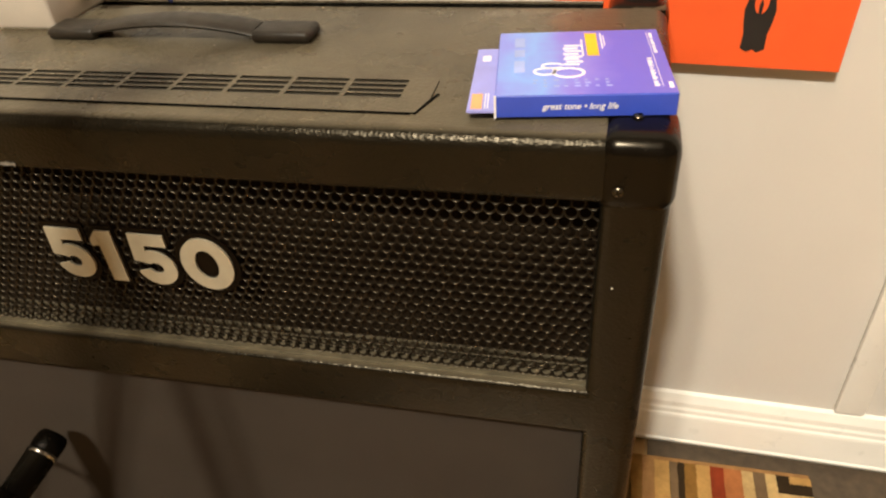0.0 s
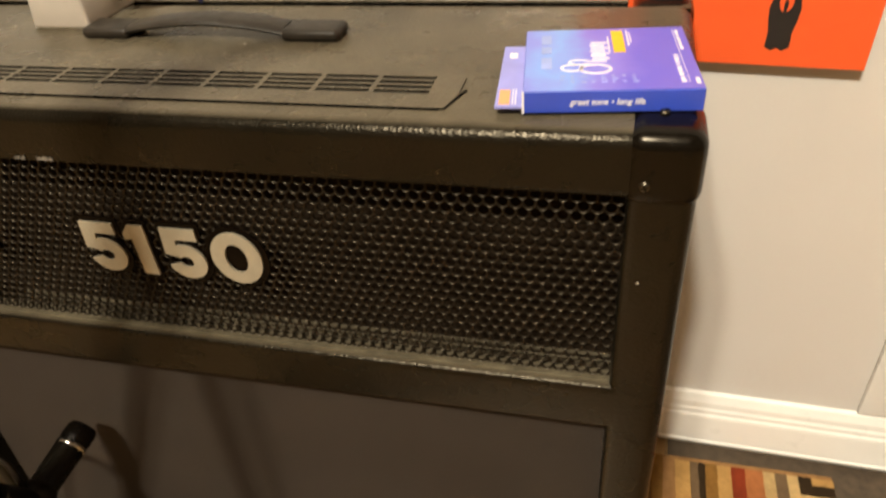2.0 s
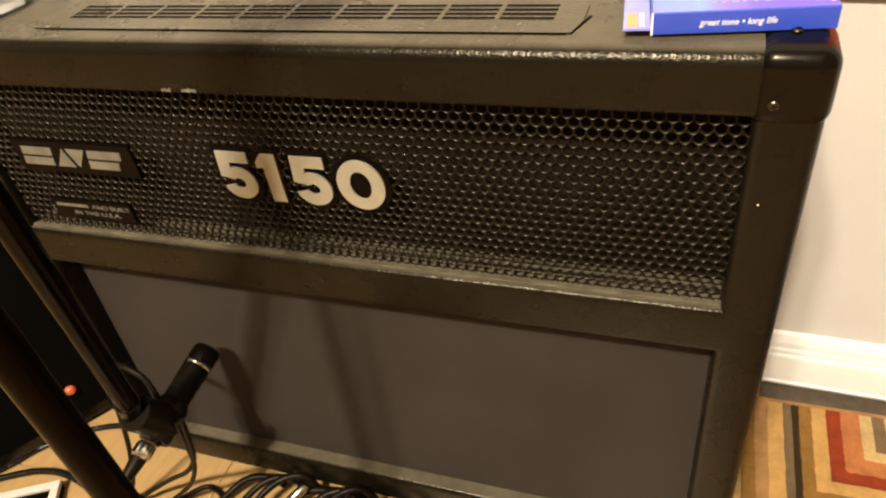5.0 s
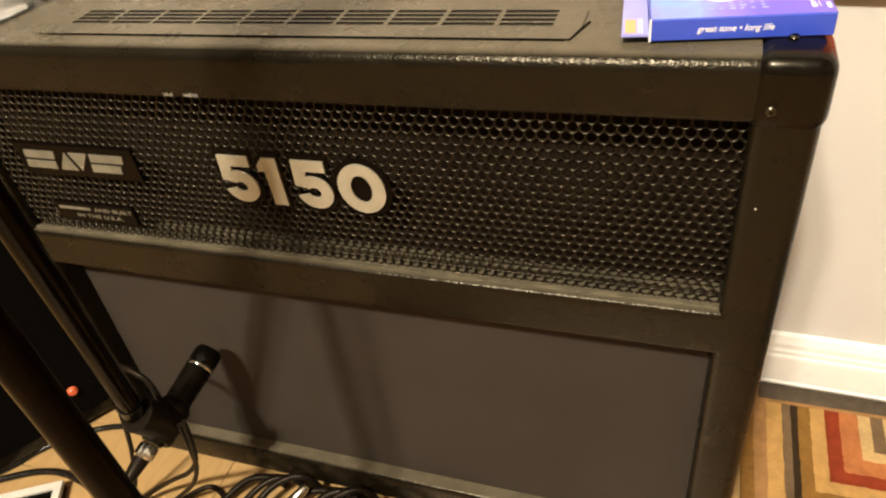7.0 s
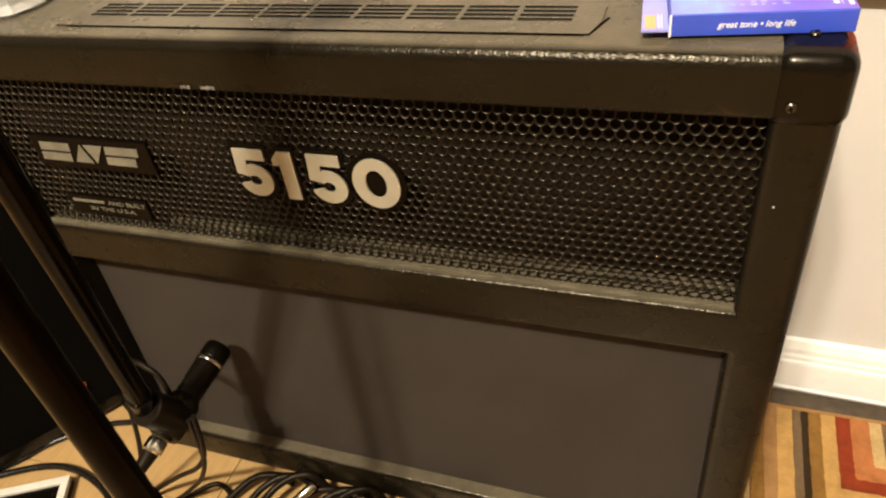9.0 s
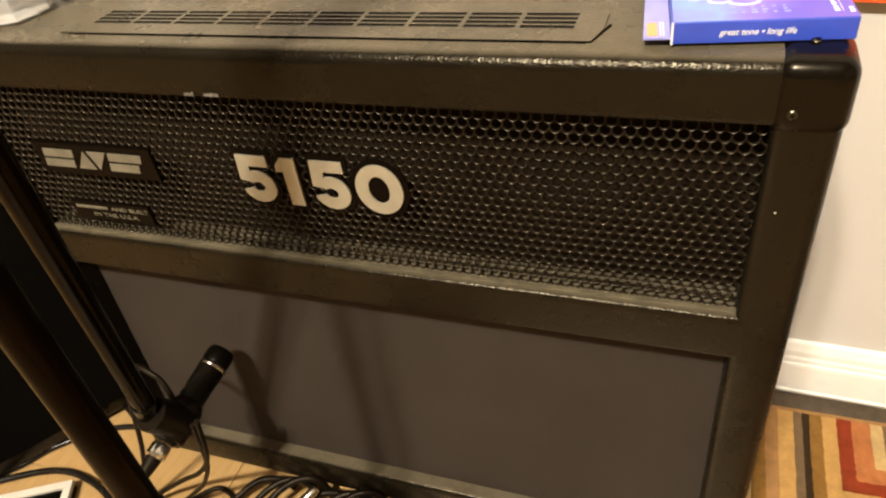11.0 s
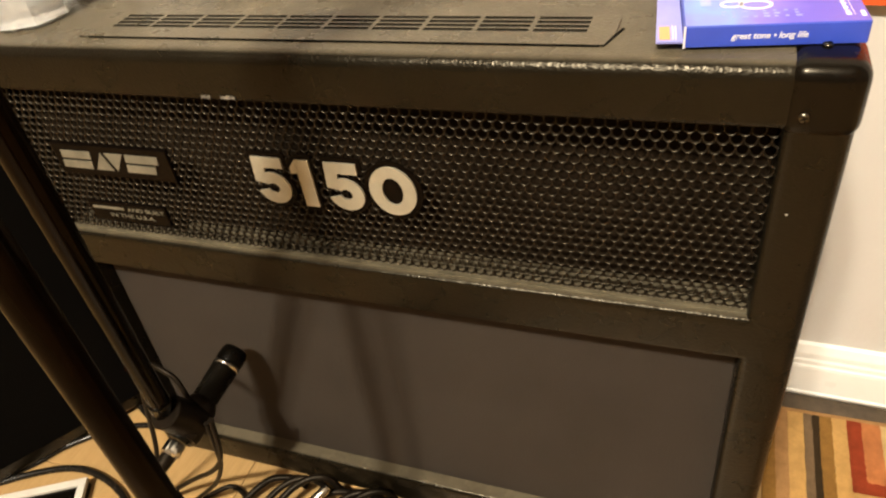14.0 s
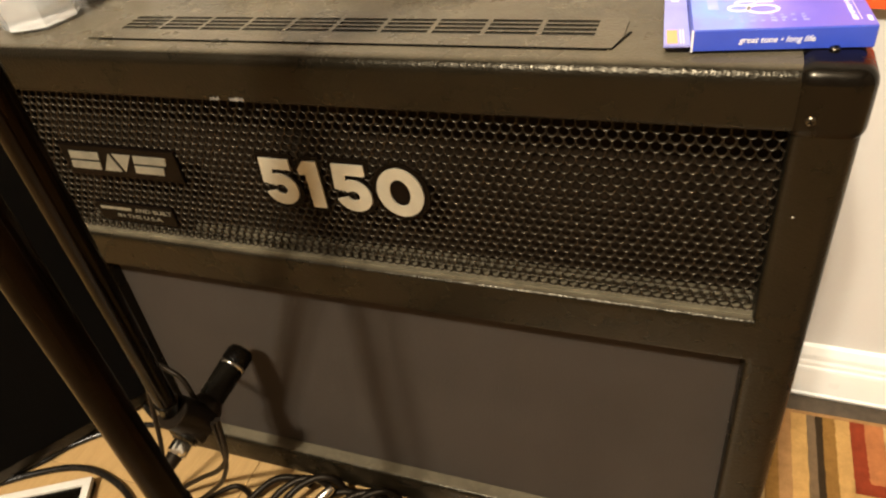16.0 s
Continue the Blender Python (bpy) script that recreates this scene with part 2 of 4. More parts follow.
def baseboard():
    prof = [(0, 0.004), (-0.0050, 0.004), (-0.0078, 0.006), (-0.0118, 0.0125), (-0.0133, 0.0155), (-0.0135, 0.0180), (-0.012, 0.0205), (-0.0118, 0.060), (-0.0112, 0.064), (-0.0098, 0.066), (-0.0096, 0.072), (-0.0082, 0.075), (-0.0078, 0.083), (-0.0062, 0.088), (-0.0045, 0.094), (0, 0.096)]
    bm = bmesh.new()
    ends = [[bm.verts.new((x, WALL_Y + y, z)) for y, z in prof] for x in (X0, X1)]
    for i in range(len(prof)):
        j = (i + 1) % len(prof)
        bm.faces.new((ends[0][i], ends[0][j], ends[1][j], ends[1][i]))
    bmesh.ops.recalc_face_normals(bm, faces=bm.faces[:])
    bm.transform(ASKEW @ Matrix.Diagonal((1, 1, 0.96, 1)))
    return part("baseboard", bm, WHITE_TRIM)


tagged(baseboard(), "white painted moulded baseboard along the wall", "baseboard", kind="structure")


# ---- guitar amplifier ----
HW, OPEN, TOP, DEPTH = 0.347, 0.31, 0.567, 0.192
Z_FOOT, Z_LOW, Z_LOWTOP, Z_MID, Z_GRILLE = 0.014, 0.061, 0.334, 0.376, 0.527
amp = thing("guitar_amplifier", "black tolex-covered guitar combo amplifier standing on the wooden floor", "amplifier")


def shell():
    bm = bmesh.new()
    xs = (-HW, -OPEN, OPEN, HW)
    zs = (Z_FOOT, Z_LOW, Z_LOWTOP, Z_MID, Z_GRILLE, TOP)
    grid = {(i, k): bm.verts.new((x, 0, z)) for i, x in enumerate(xs) for k, z in enumerate(zs)}
    faces = [bm.faces.new((grid[i, k], grid[i + 1, k], grid[i + 1, k + 1], grid[i, k + 1])) for i in range(3) for k in range(5) if not (i == 1 and k in (1, 3))]
    geo = bmesh.ops.extrude_face_region(bm, geom=faces)["geom"]
    bmesh.ops.translate(bm, vec=(0, DEPTH, 0), verts=[v for v in geo if isinstance(v, bmesh.types.BMVert)])
    bmesh.ops.recalc_face_normals(bm, faces=bm.faces[:])

    def outer(v):
        return abs(abs(v.co.x) - HW) < 1e-5 or abs(v.co.z - TOP) < 1e-5 or abs(v.co.z - Z_FOOT) < 1e-5

    rim = []
    for e in bm.edges:
        a, b = e.verts
        if len(e.link_faces) < 2 or e.calc_face_angle(0) < 0.5:
            continue
        if outer(a) and outer(b) and not (a.co.y > 0.1 and b.co.y > 0.1):
            rim.append(e)
    bmesh.ops.bevel(bm, geom=rim, offset=0.0100, segments=6, profile=0.5, affect="EDGES")
    inner = [e for e in bm.edges if len(e.link_faces) == 2 and e.calc_face_angle(0) > 1.2 and all(v.co.y < 0.005 for v in e.verts)]
    bmesh.ops.bevel(bm, geom=inner, offset=0.0065, segments=5, profile=0.5, affect="EDGES")
    return bm


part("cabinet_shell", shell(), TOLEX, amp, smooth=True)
for s in (-1, 1):
    a, b = sorted((s * 0.319, s * HW))
    part("side_panel", box(a, b, DEPTH, 0.236, Z_FOOT, TOP, 0.004), TOLEX, amp, smooth=True)
part("back_panel", box(-0.319, 0.319, 0.222, 0.232, Z_FOOT, 0.50, 0.001), TOLEX, amp)
part("control_panel", box(-0.319, 0.319, DEPTH, 0.222, 0.535, 0.545, 0.001), BLACK_STEEL, amp)
part("panel_rail", box(-0.31, 0.302, 0.1965, 0.1985, 0.545, 0.5705, 0.0005), CHROME, amp, "thin bright metal rail behind the top")
part("baffle", box(-OPEN, OPEN, 0.034, 0.044, Z_LOW, Z_GRILLE), BAFFLE, amp)
cloth = box(-OPEN, OPEN, 0.017, 0.021, Z_LOW, Z_LOWTOP)
for v in cloth.verts:
    v.co.y += 0.012 * (v.co.z - Z_LOW) / (Z_LOWTOP - Z_LOW)  # the speaker board leans back
part("speaker_cloth", cloth, CLOTH, amp, "dark grey-brown woven speaker cloth")
for x in (-0.27, 0.27):
    for y in (0.04, 0.19):
        part("foot", lathe([(0.017, 0.0), (0.019, 0.003), (0.019, Z_FOOT + 0.001)], 20, pose(x, y, 0)), BLACK_RUBBER, amp)


def metal_grille():
    """A steel sheet with staggered round holes whose lips are pressed in and out, leaning back a little at its foot."""
    pitch, rise, seg = 0.0078, 0.0071, 12
    cols, rows = int(2 * OPEN / pitch) + 2, int((Z_GRILLE - Z_MID) / rise) + 1
    verts, faces = [], []

    def put(x, y, z):
        x, z = max(-OPEN, min(OPEN, x)), max(Z_MID, min(Z_GRILLE, z))
        verts.append((x, 0.0095 + y + 0.003 * (Z_GRILLE - z) / (Z_GRILLE - Z_MID), z))

    for j in range(rows):
        for i in range(cols):
            cx = -OPEN + (i + 0.5 * (j % 2)) * pitch
            cz = Z_MID + (j + 0.5) * rise
            base = len(verts)
            # the six-sided tile round the hole, with a point halfway along each side
            for k in range(seg):
                a = k * 2 * math.pi / seg
                q = pitch / math.sqrt(3) if k % 2 == 0 else pitch / 2
                put(cx + q * math.sin(a), 0, cz + q * math.cos(a) * rise / (pitch * 0.866))
            # the lower lip of each hole stands proud and the upper one is pressed in, as in stamped sheet
            for r, y in ((0.00386, 0.0), (0.00372, 0.00010), (0.00344, 0.00042), (0.00334, 0.0009), (0.00332, 0.0020)):
                for k in range(seg):
                    a = k * 2 * math.pi / seg
                    put(cx + r * math.sin(a), y + 0.0008 * math.cos(a), cz + 0.0002 + r * math.cos(a))
            for k in range(seg):
                n = (k + 1) % seg
                for ring in range(0, 5 * seg, seg):
                    faces.append((base + ring + k, base + ring + n, base + ring + seg + n, base + ring + seg + k))
    me = bpy.data.meshes.new("metal_grille")
    me.from_pydata(verts, [], faces)
    bm = bmesh.new()
    bm.from_mesh(me)
    bpy.data.meshes.remove(me)
    bmesh.ops.remove_doubles(bm, verts=bm.verts[:], dist=0.00006)
    bmesh.ops.recalc_face_normals(bm, faces=bm.faces[:])
    return part("metal_grille", bm, GRILLE_STEEL, amp, "black steel grille with staggered round holes", smooth=True)


metal_grille()
# added olive strip that paints the light caught by the covered ledge
part("lit_ledge_strip", box(-OPEN, OPEN, 0.0062, 0.0096, Z_MID - 0.001, Z_MID + 0.0012, 0.0004), LEDGE, amp, "added olive-grey strip coloured as the lit ledge below the grille")


def digit_five(w, h, s):
    r = 0.34 * h
    e = 1.05
    cx, cz, t = w - e * r, r, s * 0.95

    def arc(k, lo, hi):
        return [(cx + (e * r - k) * math.cos(radians(lo + (hi - lo) * i / 24)), cz + (r - k) * math.sin(radians(lo + (hi - lo) * i / 24))) for i in range(25)]

    return [[(0.03 * w, h * 0.47), (0.08 * w, h), (0.93 * w, h), (0.93 * w, h - 0.9 * s), (0.08 * w + 0.92 * s, h - 0.9 * s), (0.08 * w + 0.86 * s, h * 0.655)]
            + arc(0, 112, -164) + arc(t, -164, 140) + [(0.03 * w + 0.85 * s, h * 0.43)]]


def digit_one(w, h, s):
    return [[(w - s * 1.12, 0), (w, 0), (w, h), (w - s * 1.12, h)], [(0, h * 0.70), (0.0, h * 0.83), (w - s * 1.12, h), (w - s * 1.1, h * 0.72)]]


def digit_zero(w, h, s):
    o = [(w / 2 + w / 2 * math.cos(i * math.pi / 20), h / 2 + h / 2 * math.sin(i * math.pi / 20)) for i in range(41)]
    n = [(w / 2 + (w / 2 - s) * math.cos(i * math.pi / 20), h / 2 + (h / 2 - s * 0.9) * math.sin(i * math.pi / 20)) for i in range(41)]
    return [o + n[::-1]]


def model_digits():
    z0, h, s, y = 0.4322, 0.0437, 0.0108, 0.0088
    x = -0.0702
    for kind, w, step in (("5", 0.0320, 0.0368), ("1", 0.0178, 0.0284), ("5", 0.0320, 0.0378), ("0", 0.0385, 0)):
        shapes = {"5": digit_five, "1": digit_one, "0": digit_zero}[kind](w, h, s)
        back, face = bmesh.new(), bmesh.new()
        for k, o in enumerate(shapes):
            slab(o, 0.0014 + 0.00012 * k, pose(x, y, z0) @ FACING, face)
        cx, cz = w / 2, h / 2
        if kind == "0":
            shapes = [shapes[0][:40]]
        grow = [[(cx + (px - cx) * 1.24, cz + (pz - cz) * 1.18) for px, pz in o] for o in shapes]
        for k, o in enumerate(grow):
            slab(o, 0.0012 + 0.0001 * k, pose(x, y + 0.0013, z0) @ FACING, back)
        d = part("digit", face, BRUSHED, amp, "champagne-coloured raised metal digit")
        part("backing", back, LOGO_PLATE, d, "black backing round the digit")
        x += step


model_digits()


def badges():
    plate = part("maker_badge", box(-0.279, -0.152, 0.0078, 0.012, 0.4415, 0.4735, 0.001), LOGO_PLATE, amp, "black maker's badge with pale slanted shapes")
    x, z, h = -0.2705, 0.4490, 0.0180
    # the mark as plain slanted bars and wedges
    upper = [(0.01, 0.56), (1.01, 0.56), (1.06, 1), (0.06, 1)]
    lower = [(-0.06, 0), (0.94, 0), (0.99, 0.43), (-0.01, 0.43)]
    rise = [(0, 0), (1, 0), (0.62, 1)]
    fall = [(0.45, 0), (1.1, 1), (0.05, 1)]
    for o, w, gap in ((upper, 0.0330, 0), (lower, 0.0330, 0.0350), (rise, 0.0190, 0.0150), (fall, 0.0190, 0.0215), (upper, 0.0345, 0), (lower, 0.0310, 0)):
        part("badge_shape", slab([(px * w, pz * h) for px, pz in o], 0.0008, pose(x, 0.0079, z) @ FACING), BADGE_METAL, plate, "pale metal shape")
        x += gap
    small = part("origin_plate", box(-0.271, -0.182, 0.0086, 0.012, 0.3895, 0.4105, 0.001), LOGO_PLATE, amp, "small black plate with two lines of print")
    part("print_bar", box(-0.266, -0.230, 0.0082, 0.0087, 0.4030, 0.4060), BADGE_METAL, small)
    lettering("print_lettering", "AND BUILT", 0.0042, pose(-0.226, 0.0085, 0.4023) @ FACING, BADGE_METAL, small, 0.0002, width=0.042)
    lettering("print_lettering", "IN THE U.S.A.", 0.0042, pose(-0.249, 0.0085, 0.3945) @ FACING, BADGE_METAL, small, 0.0002, width=0.052)


badges()


def screw(parent, place, normal, r=0.0031):
    a = Vector(place)
    m = between(a, a + Vector(normal))
    bm = lathe([(r, 0), (r, r * 0.25), (r * 0.8, r * 0.5), (r * 0.4, r * 0.62)], 18, m)
    ob = part("screw", bm, SCREW_STEEL, parent, "dull steel cross-head screw", smooth=True)
    cross = bmesh.new()
    for a in (20, 110):
        one = box(-r * 0.62, r * 0.62, -r * 0.13, r * 0.13, r * 0.42, r * 0.66)
        one.transform(m @ pose(0, 0, 0, 0, 0, a))
        join(cross, one)
    part("cross_slot", cross, CAVITY, ob, "dark cross slot")
    return ob


def corner_protector(sx, front, top):
    """A moulded cap of three rounded sides on a corner of the cabinet."""
    s, t = 0.0455, 0.0018
    x0, x1 = (HW - 0.0415, HW + t) if sx > 0 else (-HW - t, -HW + 0.0415)
    y0, y1 = (-t, s) if front else (0.236 - s, 0.236 + t)
    z0, z1 = (TOP - s, TOP + t) if top else (Z_FOOT - t, Z_FOOT + s)
    bm = box(x0, x1, y0, y1, z0, z1)
    bmesh.ops.bevel(bm, geom=bm.edges[:], offset=0.0110, segments=6, profile=0.5, affect="EDGES")
    return bm


for sx in (-1, 1):
    for front in (True, False):
        for top in (True, False):
            cap = part("corner_protector", corner_protector(sx, front, top), BLACK_PLASTIC, amp, "moulded black plastic corner protector", smooth=True)
            if front and top:
                screw(cap, (sx * 0.3185, -0.0018, 0.538), (0, -1, 0))
                screw(cap, (sx * 0.326, 0.024, TOP + 0.0018), (0, 0, 1))
                screw(cap, (sx * (HW + 0.0018), 0.026, 0.545), (sx, 0, 0))
            elif top:
                screw(cap, (sx * 0.326, 0.212, TOP + 0.0018), (0, 0, 1))


def dotted_steel():
    n = Nodes("dotted_vent_mesh")
    dots = n.node("ShaderNodeTexVoronoi", Vector=n.coords, Scale=420.0, Randomness=0.15).outputs["Distance"]
    return n.done(n.ramp(dots, (0.25, (0.0012, 0.001, 0.0008)), (0.45, (0.022, 0.019, 0.014))), 0.5, Specular_IOR_Level=0.15)


VENT_MESH = dotted_steel()


def top_vent():
    """Ten columns of four slots in a thin plate with clipped corners."""
    z, x0, x1, y0, y1 = TOP, -0.183, 0.1945, 0.0375, 0.0635
    X = [-0.205]
    for i in range(10):
        a = x0 + (x1 - x0) / 10 * i
        X += [a + 0.0012, a + (x1 - x0) / 10 - 0.0022]
    X.append(0.2105)
    Y = [0.0205]
    for j in range(4):
        a = y0 + (y1 - y0) / 4 * j
        Y += [a + 0.0008, a + (y1 - y0) / 4 - 0.0014]
    Y.append(0.0775)
    bm = bmesh.new()
    g = {(i, j): bm.verts.new((x, y, 0)) for i, x in enumerate(X) for j, y in enumerate(Y)}
    fs = [bm.faces.new((g[i, j], g[i + 1, j], g[i + 1, j + 1], g[i, j + 1])) for i in range(len(X) - 1) for j in range(len(Y) - 1) if not (i % 2 and j % 2)]
    for i, j, sx, sy in ((0, 0, 1, 1), (len(X) - 1, 0, -1, 1), (0, len(Y) - 1, 1, -1), (len(X) - 1, len(Y) - 1, -1, -1)):
        g[i, j].co.x += sx * 0.005
        g[i, j].co.y += sy * 0.0
    up = bmesh.ops.extrude_face_region(bm, geom=fs)["geom"]
    bmesh.ops.translate(bm, vec=(0, 0, 0.0009), verts=[v for v in up if isinstance(v, bmesh.types.BMVert)])
    bmesh.ops.recalc_face_normals(bm, faces=bm.faces[:])
    bm.transform(pose(0, 0, z + 0.0003))
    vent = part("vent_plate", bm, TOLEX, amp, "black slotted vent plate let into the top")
    part("vent_mesh", box(x0, x1, y0, y1, z + 0.0001, z + 0.0004), VENT_MESH, vent)
    part("vent_gap", box(-0.190, 0.203, 0.0196, 0.0204, z - 0.001, z + 0.0009), CAVITY, vent)
    part("vent_gap", slab([(0.2045, 0.0205), (0.206, 0.0205), (0.2145, 0.046), (0.2130, 0.046)], 0.0012, pose(0, 0, z - 0.0004)), CAVITY, vent)


top_vent()


def strap_handle():
    z = TOP
    grip = bmesh.new()
    n = 28
    rings = []
    for i in range(n + 1):
        u = i / n
        x = -0.062 + 0.128 * u
        lift = 0.0055 + 0.0068 * math.sin(math.pi * u) ** 0.8
        w, t = 0.0125, 0.0032
        ring = []
        for k in range(10):
            a = 2 * math.pi * k / 10
            ring.append(grip.verts.new((x, 0.1285 + w * math.copysign(abs(math.cos(a)) ** 0.6, math.cos(a)), z + lift + t * math.sin(a))))
        rings.append(ring)
    for a, b in zip(rings, rings[1:]):
        for k in range(10):
            grip.faces.new((a[k], a[(k + 1) % 10], b[(k + 1) % 10], b[k]))
    grip.faces.new(rings[0][::-1])
    grip.faces.new(rings[-1])
    bmesh.ops.recalc_face_normals(grip, faces=grip.faces[:])
    strap = part("strap_handle", grip, DUSTY_RUBBER, amp, "black rubber strap handle, slightly arched", smooth=True)
    for a, b in ((-0.100, -0.060), (0.064, 0.108)):
        part("end_cap", box(a, b, 0.1155, 0.1415, z, z + 0.0085, 0.0038, 4), DUSTY_RUBBER, strap, smooth=True)


strap_handle()


def control_knob(x):
    m = pose(x, 0.209, 0.545)
    return part("control_knob", lathe([(0.0100, 0), (0.0100, 0.012), (0.0072, 0.016), (0.0068, 0.0245), (0.0055, 0.026)], 24, m), BLACK_PLASTIC, amp, smooth=True)


for x in (-0.217, -0.069, -0.040, -0.003, 0.032, 0.068, 0.103, 0.138):
    control_knob(x)


# ---- boxed guitar strings lying on the amplifier ----
def print_material(name, stops, axis, rough=0.32):
    n = Nodes(name)
    split = n.node("ShaderNodeSeparateXYZ", Vector=n.coords).outputs[axis]
    wob = n.node("ShaderNodeMath", **{"Value": split})
    n.put(wob.inputs[1], n.range(n.noise(30, 3), -0.012, 0.012))
    return n.done(n.ramp(n.range(wob.outputs[0], 0, 1, 0.0, 0.095), *stops), rough)


BLUE_PRINT = print_material("blue_violet_print", ((0.0, (0.21, 0.25, 0.74)), (0.22, (0.20, 0.37, 0.82)), (0.45, (0.20, 0.20, 0.72)), (0.72, (0.115, 0.13, 0.66)), (1.0, (0.14, 0.14, 0.62))), "X")
BLUE_SIDE = plain("blue_card", (0.035, 0.075, 0.52), 0.35, vary=0.08)
LILAC_PRINT = plain("lilac_card", (0.30, 0.31, 0.72), 0.4, vary=0.12)
WHITE_PRINT = plain("white_print", (0.82, 0.80, 0.84), 0.45, vary=0.04)
PALE_BLUE = plain("pale_blue_print", (0.30, 0.38, 0.72), 0.45, vary=0.2)
YELLOW_PRINT = plain("yellow_print", (0.85, 0.50, 0.03), 0.45, vary=0.05)
ORANGE_PRINT = plain("orange_print", (0.85, 0.38, 0.16), 0.5, vary=0.1)


def string_box():
    w, d, h = 0.0945, 0.0880, 0.0128
    ob = thing("string_packet", "blue and violet card box of guitar strings lying on the amplifier", "string box", (0.2515, 0.0160, TOP + 0.0019), 6.5)
    carton = part("carton", box(0, w, 0, d, 0, h, 0.0006, 1), BLUE_SIDE, ob, "blue card carton")
    face = part("face_print", box(0.0004, w - 0.0004, 0.0004, d - 0.0004, h, h + 0.0002), BLUE_PRINT, carton, "blue-violet printed face")
    flap = bmesh.new()
    slab([(-0.0155, 0.0005), (-0.0005, 0.0), (-0.0005, 0.0850), (-0.0135, 0.0850)], 0.0012, pose(0, 0, 0.0030), flap)
    fl = part("open_flap", flap, LILAC_PRINT, ob, "pale lilac end flap standing open")
    part("flap_patch", box(-0.0135, -0.0075, 0.003, 0.021, 0.0042, 0.0045), ORANGE_PRINT, fl)
    for x in (-0.0062, -0.0046):
        part("flap_line", box(x, x + 0.0006, 0.003, 0.022, 0.0042, 0.0044), WHITE_PRINT, fl)
    part("flap_patch", box(-0.010, -0.005, 0.066, 0.074, 0.0042, 0.0045), WHITE_PRINT, fl)
    part("front_seam", box(-0.0006, 0.0006, -0.0004, 0.0004, 0.0, h), WHITE_PRINT, carton)
    z = h + 0.00018

    def ring(cx, cy, rx, ry, t, a0=0, a1=360, name="emblem"):
        o = [(cx + rx * math.cos(radians(a0 + (a1 - a0) * i / 28)), cy + ry * math.sin(radians(a0 + (a1 - a0) * i / 28))) for i in range(29)]
        n = [(cx + (rx - t) * math.cos(radians(a0 + (a1 - a0) * i / 28)), cy + (ry - t) * math.sin(radians(a0 + (a1 - a0) * i / 28))) for i in range(29)]
        part(name, slab(o + n[::-1], 0.0004, pose(0, 0, z)), WHITE_PRINT, face)

    # the maker's mark as plain rings and bars
    ring(0.0265, 0.0290, 0.0065, 0.0050, 0.0016, 60, 400)
    ring(0.0395, 0.0270, 0.0092, 0.0068, 0.0019, 0, 360)
    ring(0.0310, 0.0365, 0.0065, 0.0040, 0.0015, 10, 330)
    for x, a, b in ((0.0375, 0.037, 0.043), (0.0375, 0.0445, 0.050), (0.0375, 0.0515, 0.058), (0.0375, 0.0595, 0.066)):
        part("emblem_bar", box(x, x + 0.0085, a, a + 0.0022, z, z + 0.0004), WHITE_PRINT, face)
        part("emblem_bar", box(x + 0.001, x + 0.0105, b - 0.0022, b - 0.0004, z, z + 0.0004), WHITE_PRINT, face)
    part("yellow_label", box(0.0510, 0.0578, 0.050, 0.083, z, z + 0.0004, 0.0001), YELLOW_PRINT, face, "yellow printed label")
    for x, a, b, t in ((0.0482, 0.050, 0.074, 0.0009), (0.0598, 0.060, 0.083, 0.0009), (0.0615, 0.064, 0.080, 0.0006), (0.0872, 0.008, 0.082, 0.0003), (0.0905, 0.006, 0.013, 0.0022)):
        part("print_line", box(x, x + t, a, b, z, z + 0.0003), WHITE_PRINT, face)
    rnd = random.Random(4)
    # two lines of print too small to read
    for x, a, b, tall in ((0.0832, 0.008, 0.046, 0.0026), (0.0885, 0.052, 0.080, 0.0018)):
        y = a
        while y < b:
            step = rnd.choice((0.0009, 0.0012, 0.0016))
            part("print_bar", box(x, x + tall * rnd.choice((0.7, 1.0, 1.0)), y, y + step, z, z + 0.0003), WHITE_PRINT, face)
            y += step + rnd.choice((0.0006, 0.0006, 0.0018))
    for i in range(8):
        for j in range(3):
            if rnd.random() < 0.75:
                x, y = 0.020 + i * 0.0055, 0.0095 + j * 0.0038
                part("print_mark", box(x, x + 0.0016 + rnd.random() * 0.0016, y, y + 0.0016, z, z + 0.00025), PALE_BLUE, face)
    for j, (a, b) in enumerate(((0.028, 0.044), (0.050, 0.060), (0.064, 0.078))):
        part("print_mark", box(0.0095, 0.0155, a, b, z, z + 0.00025), PALE_BLUE, face)
    lettering("side_lettering", "great tone \u2022 long life", 0.0034, pose(0.0248, -0.0002, 0.0048) @ FACING, WHITE_PRINT, carton, 0.0001, 0.25, 0.0395, 0.02)


string_box()


# ---- poster on the wall ----
POSTER_RED = plain("orange_red_canvas", (0.82, 0.105, 0.020), 0.55, vary=0.05, scale=20, bump=0.15, size=900)
POSTER_BLACK = plain("black_ink", (0.012, 0.010, 0.010), 0.55)
CANVAS_EDGE = plain("dark_canvas_edge", (0.10, 0.06, 0.045), 0.7)


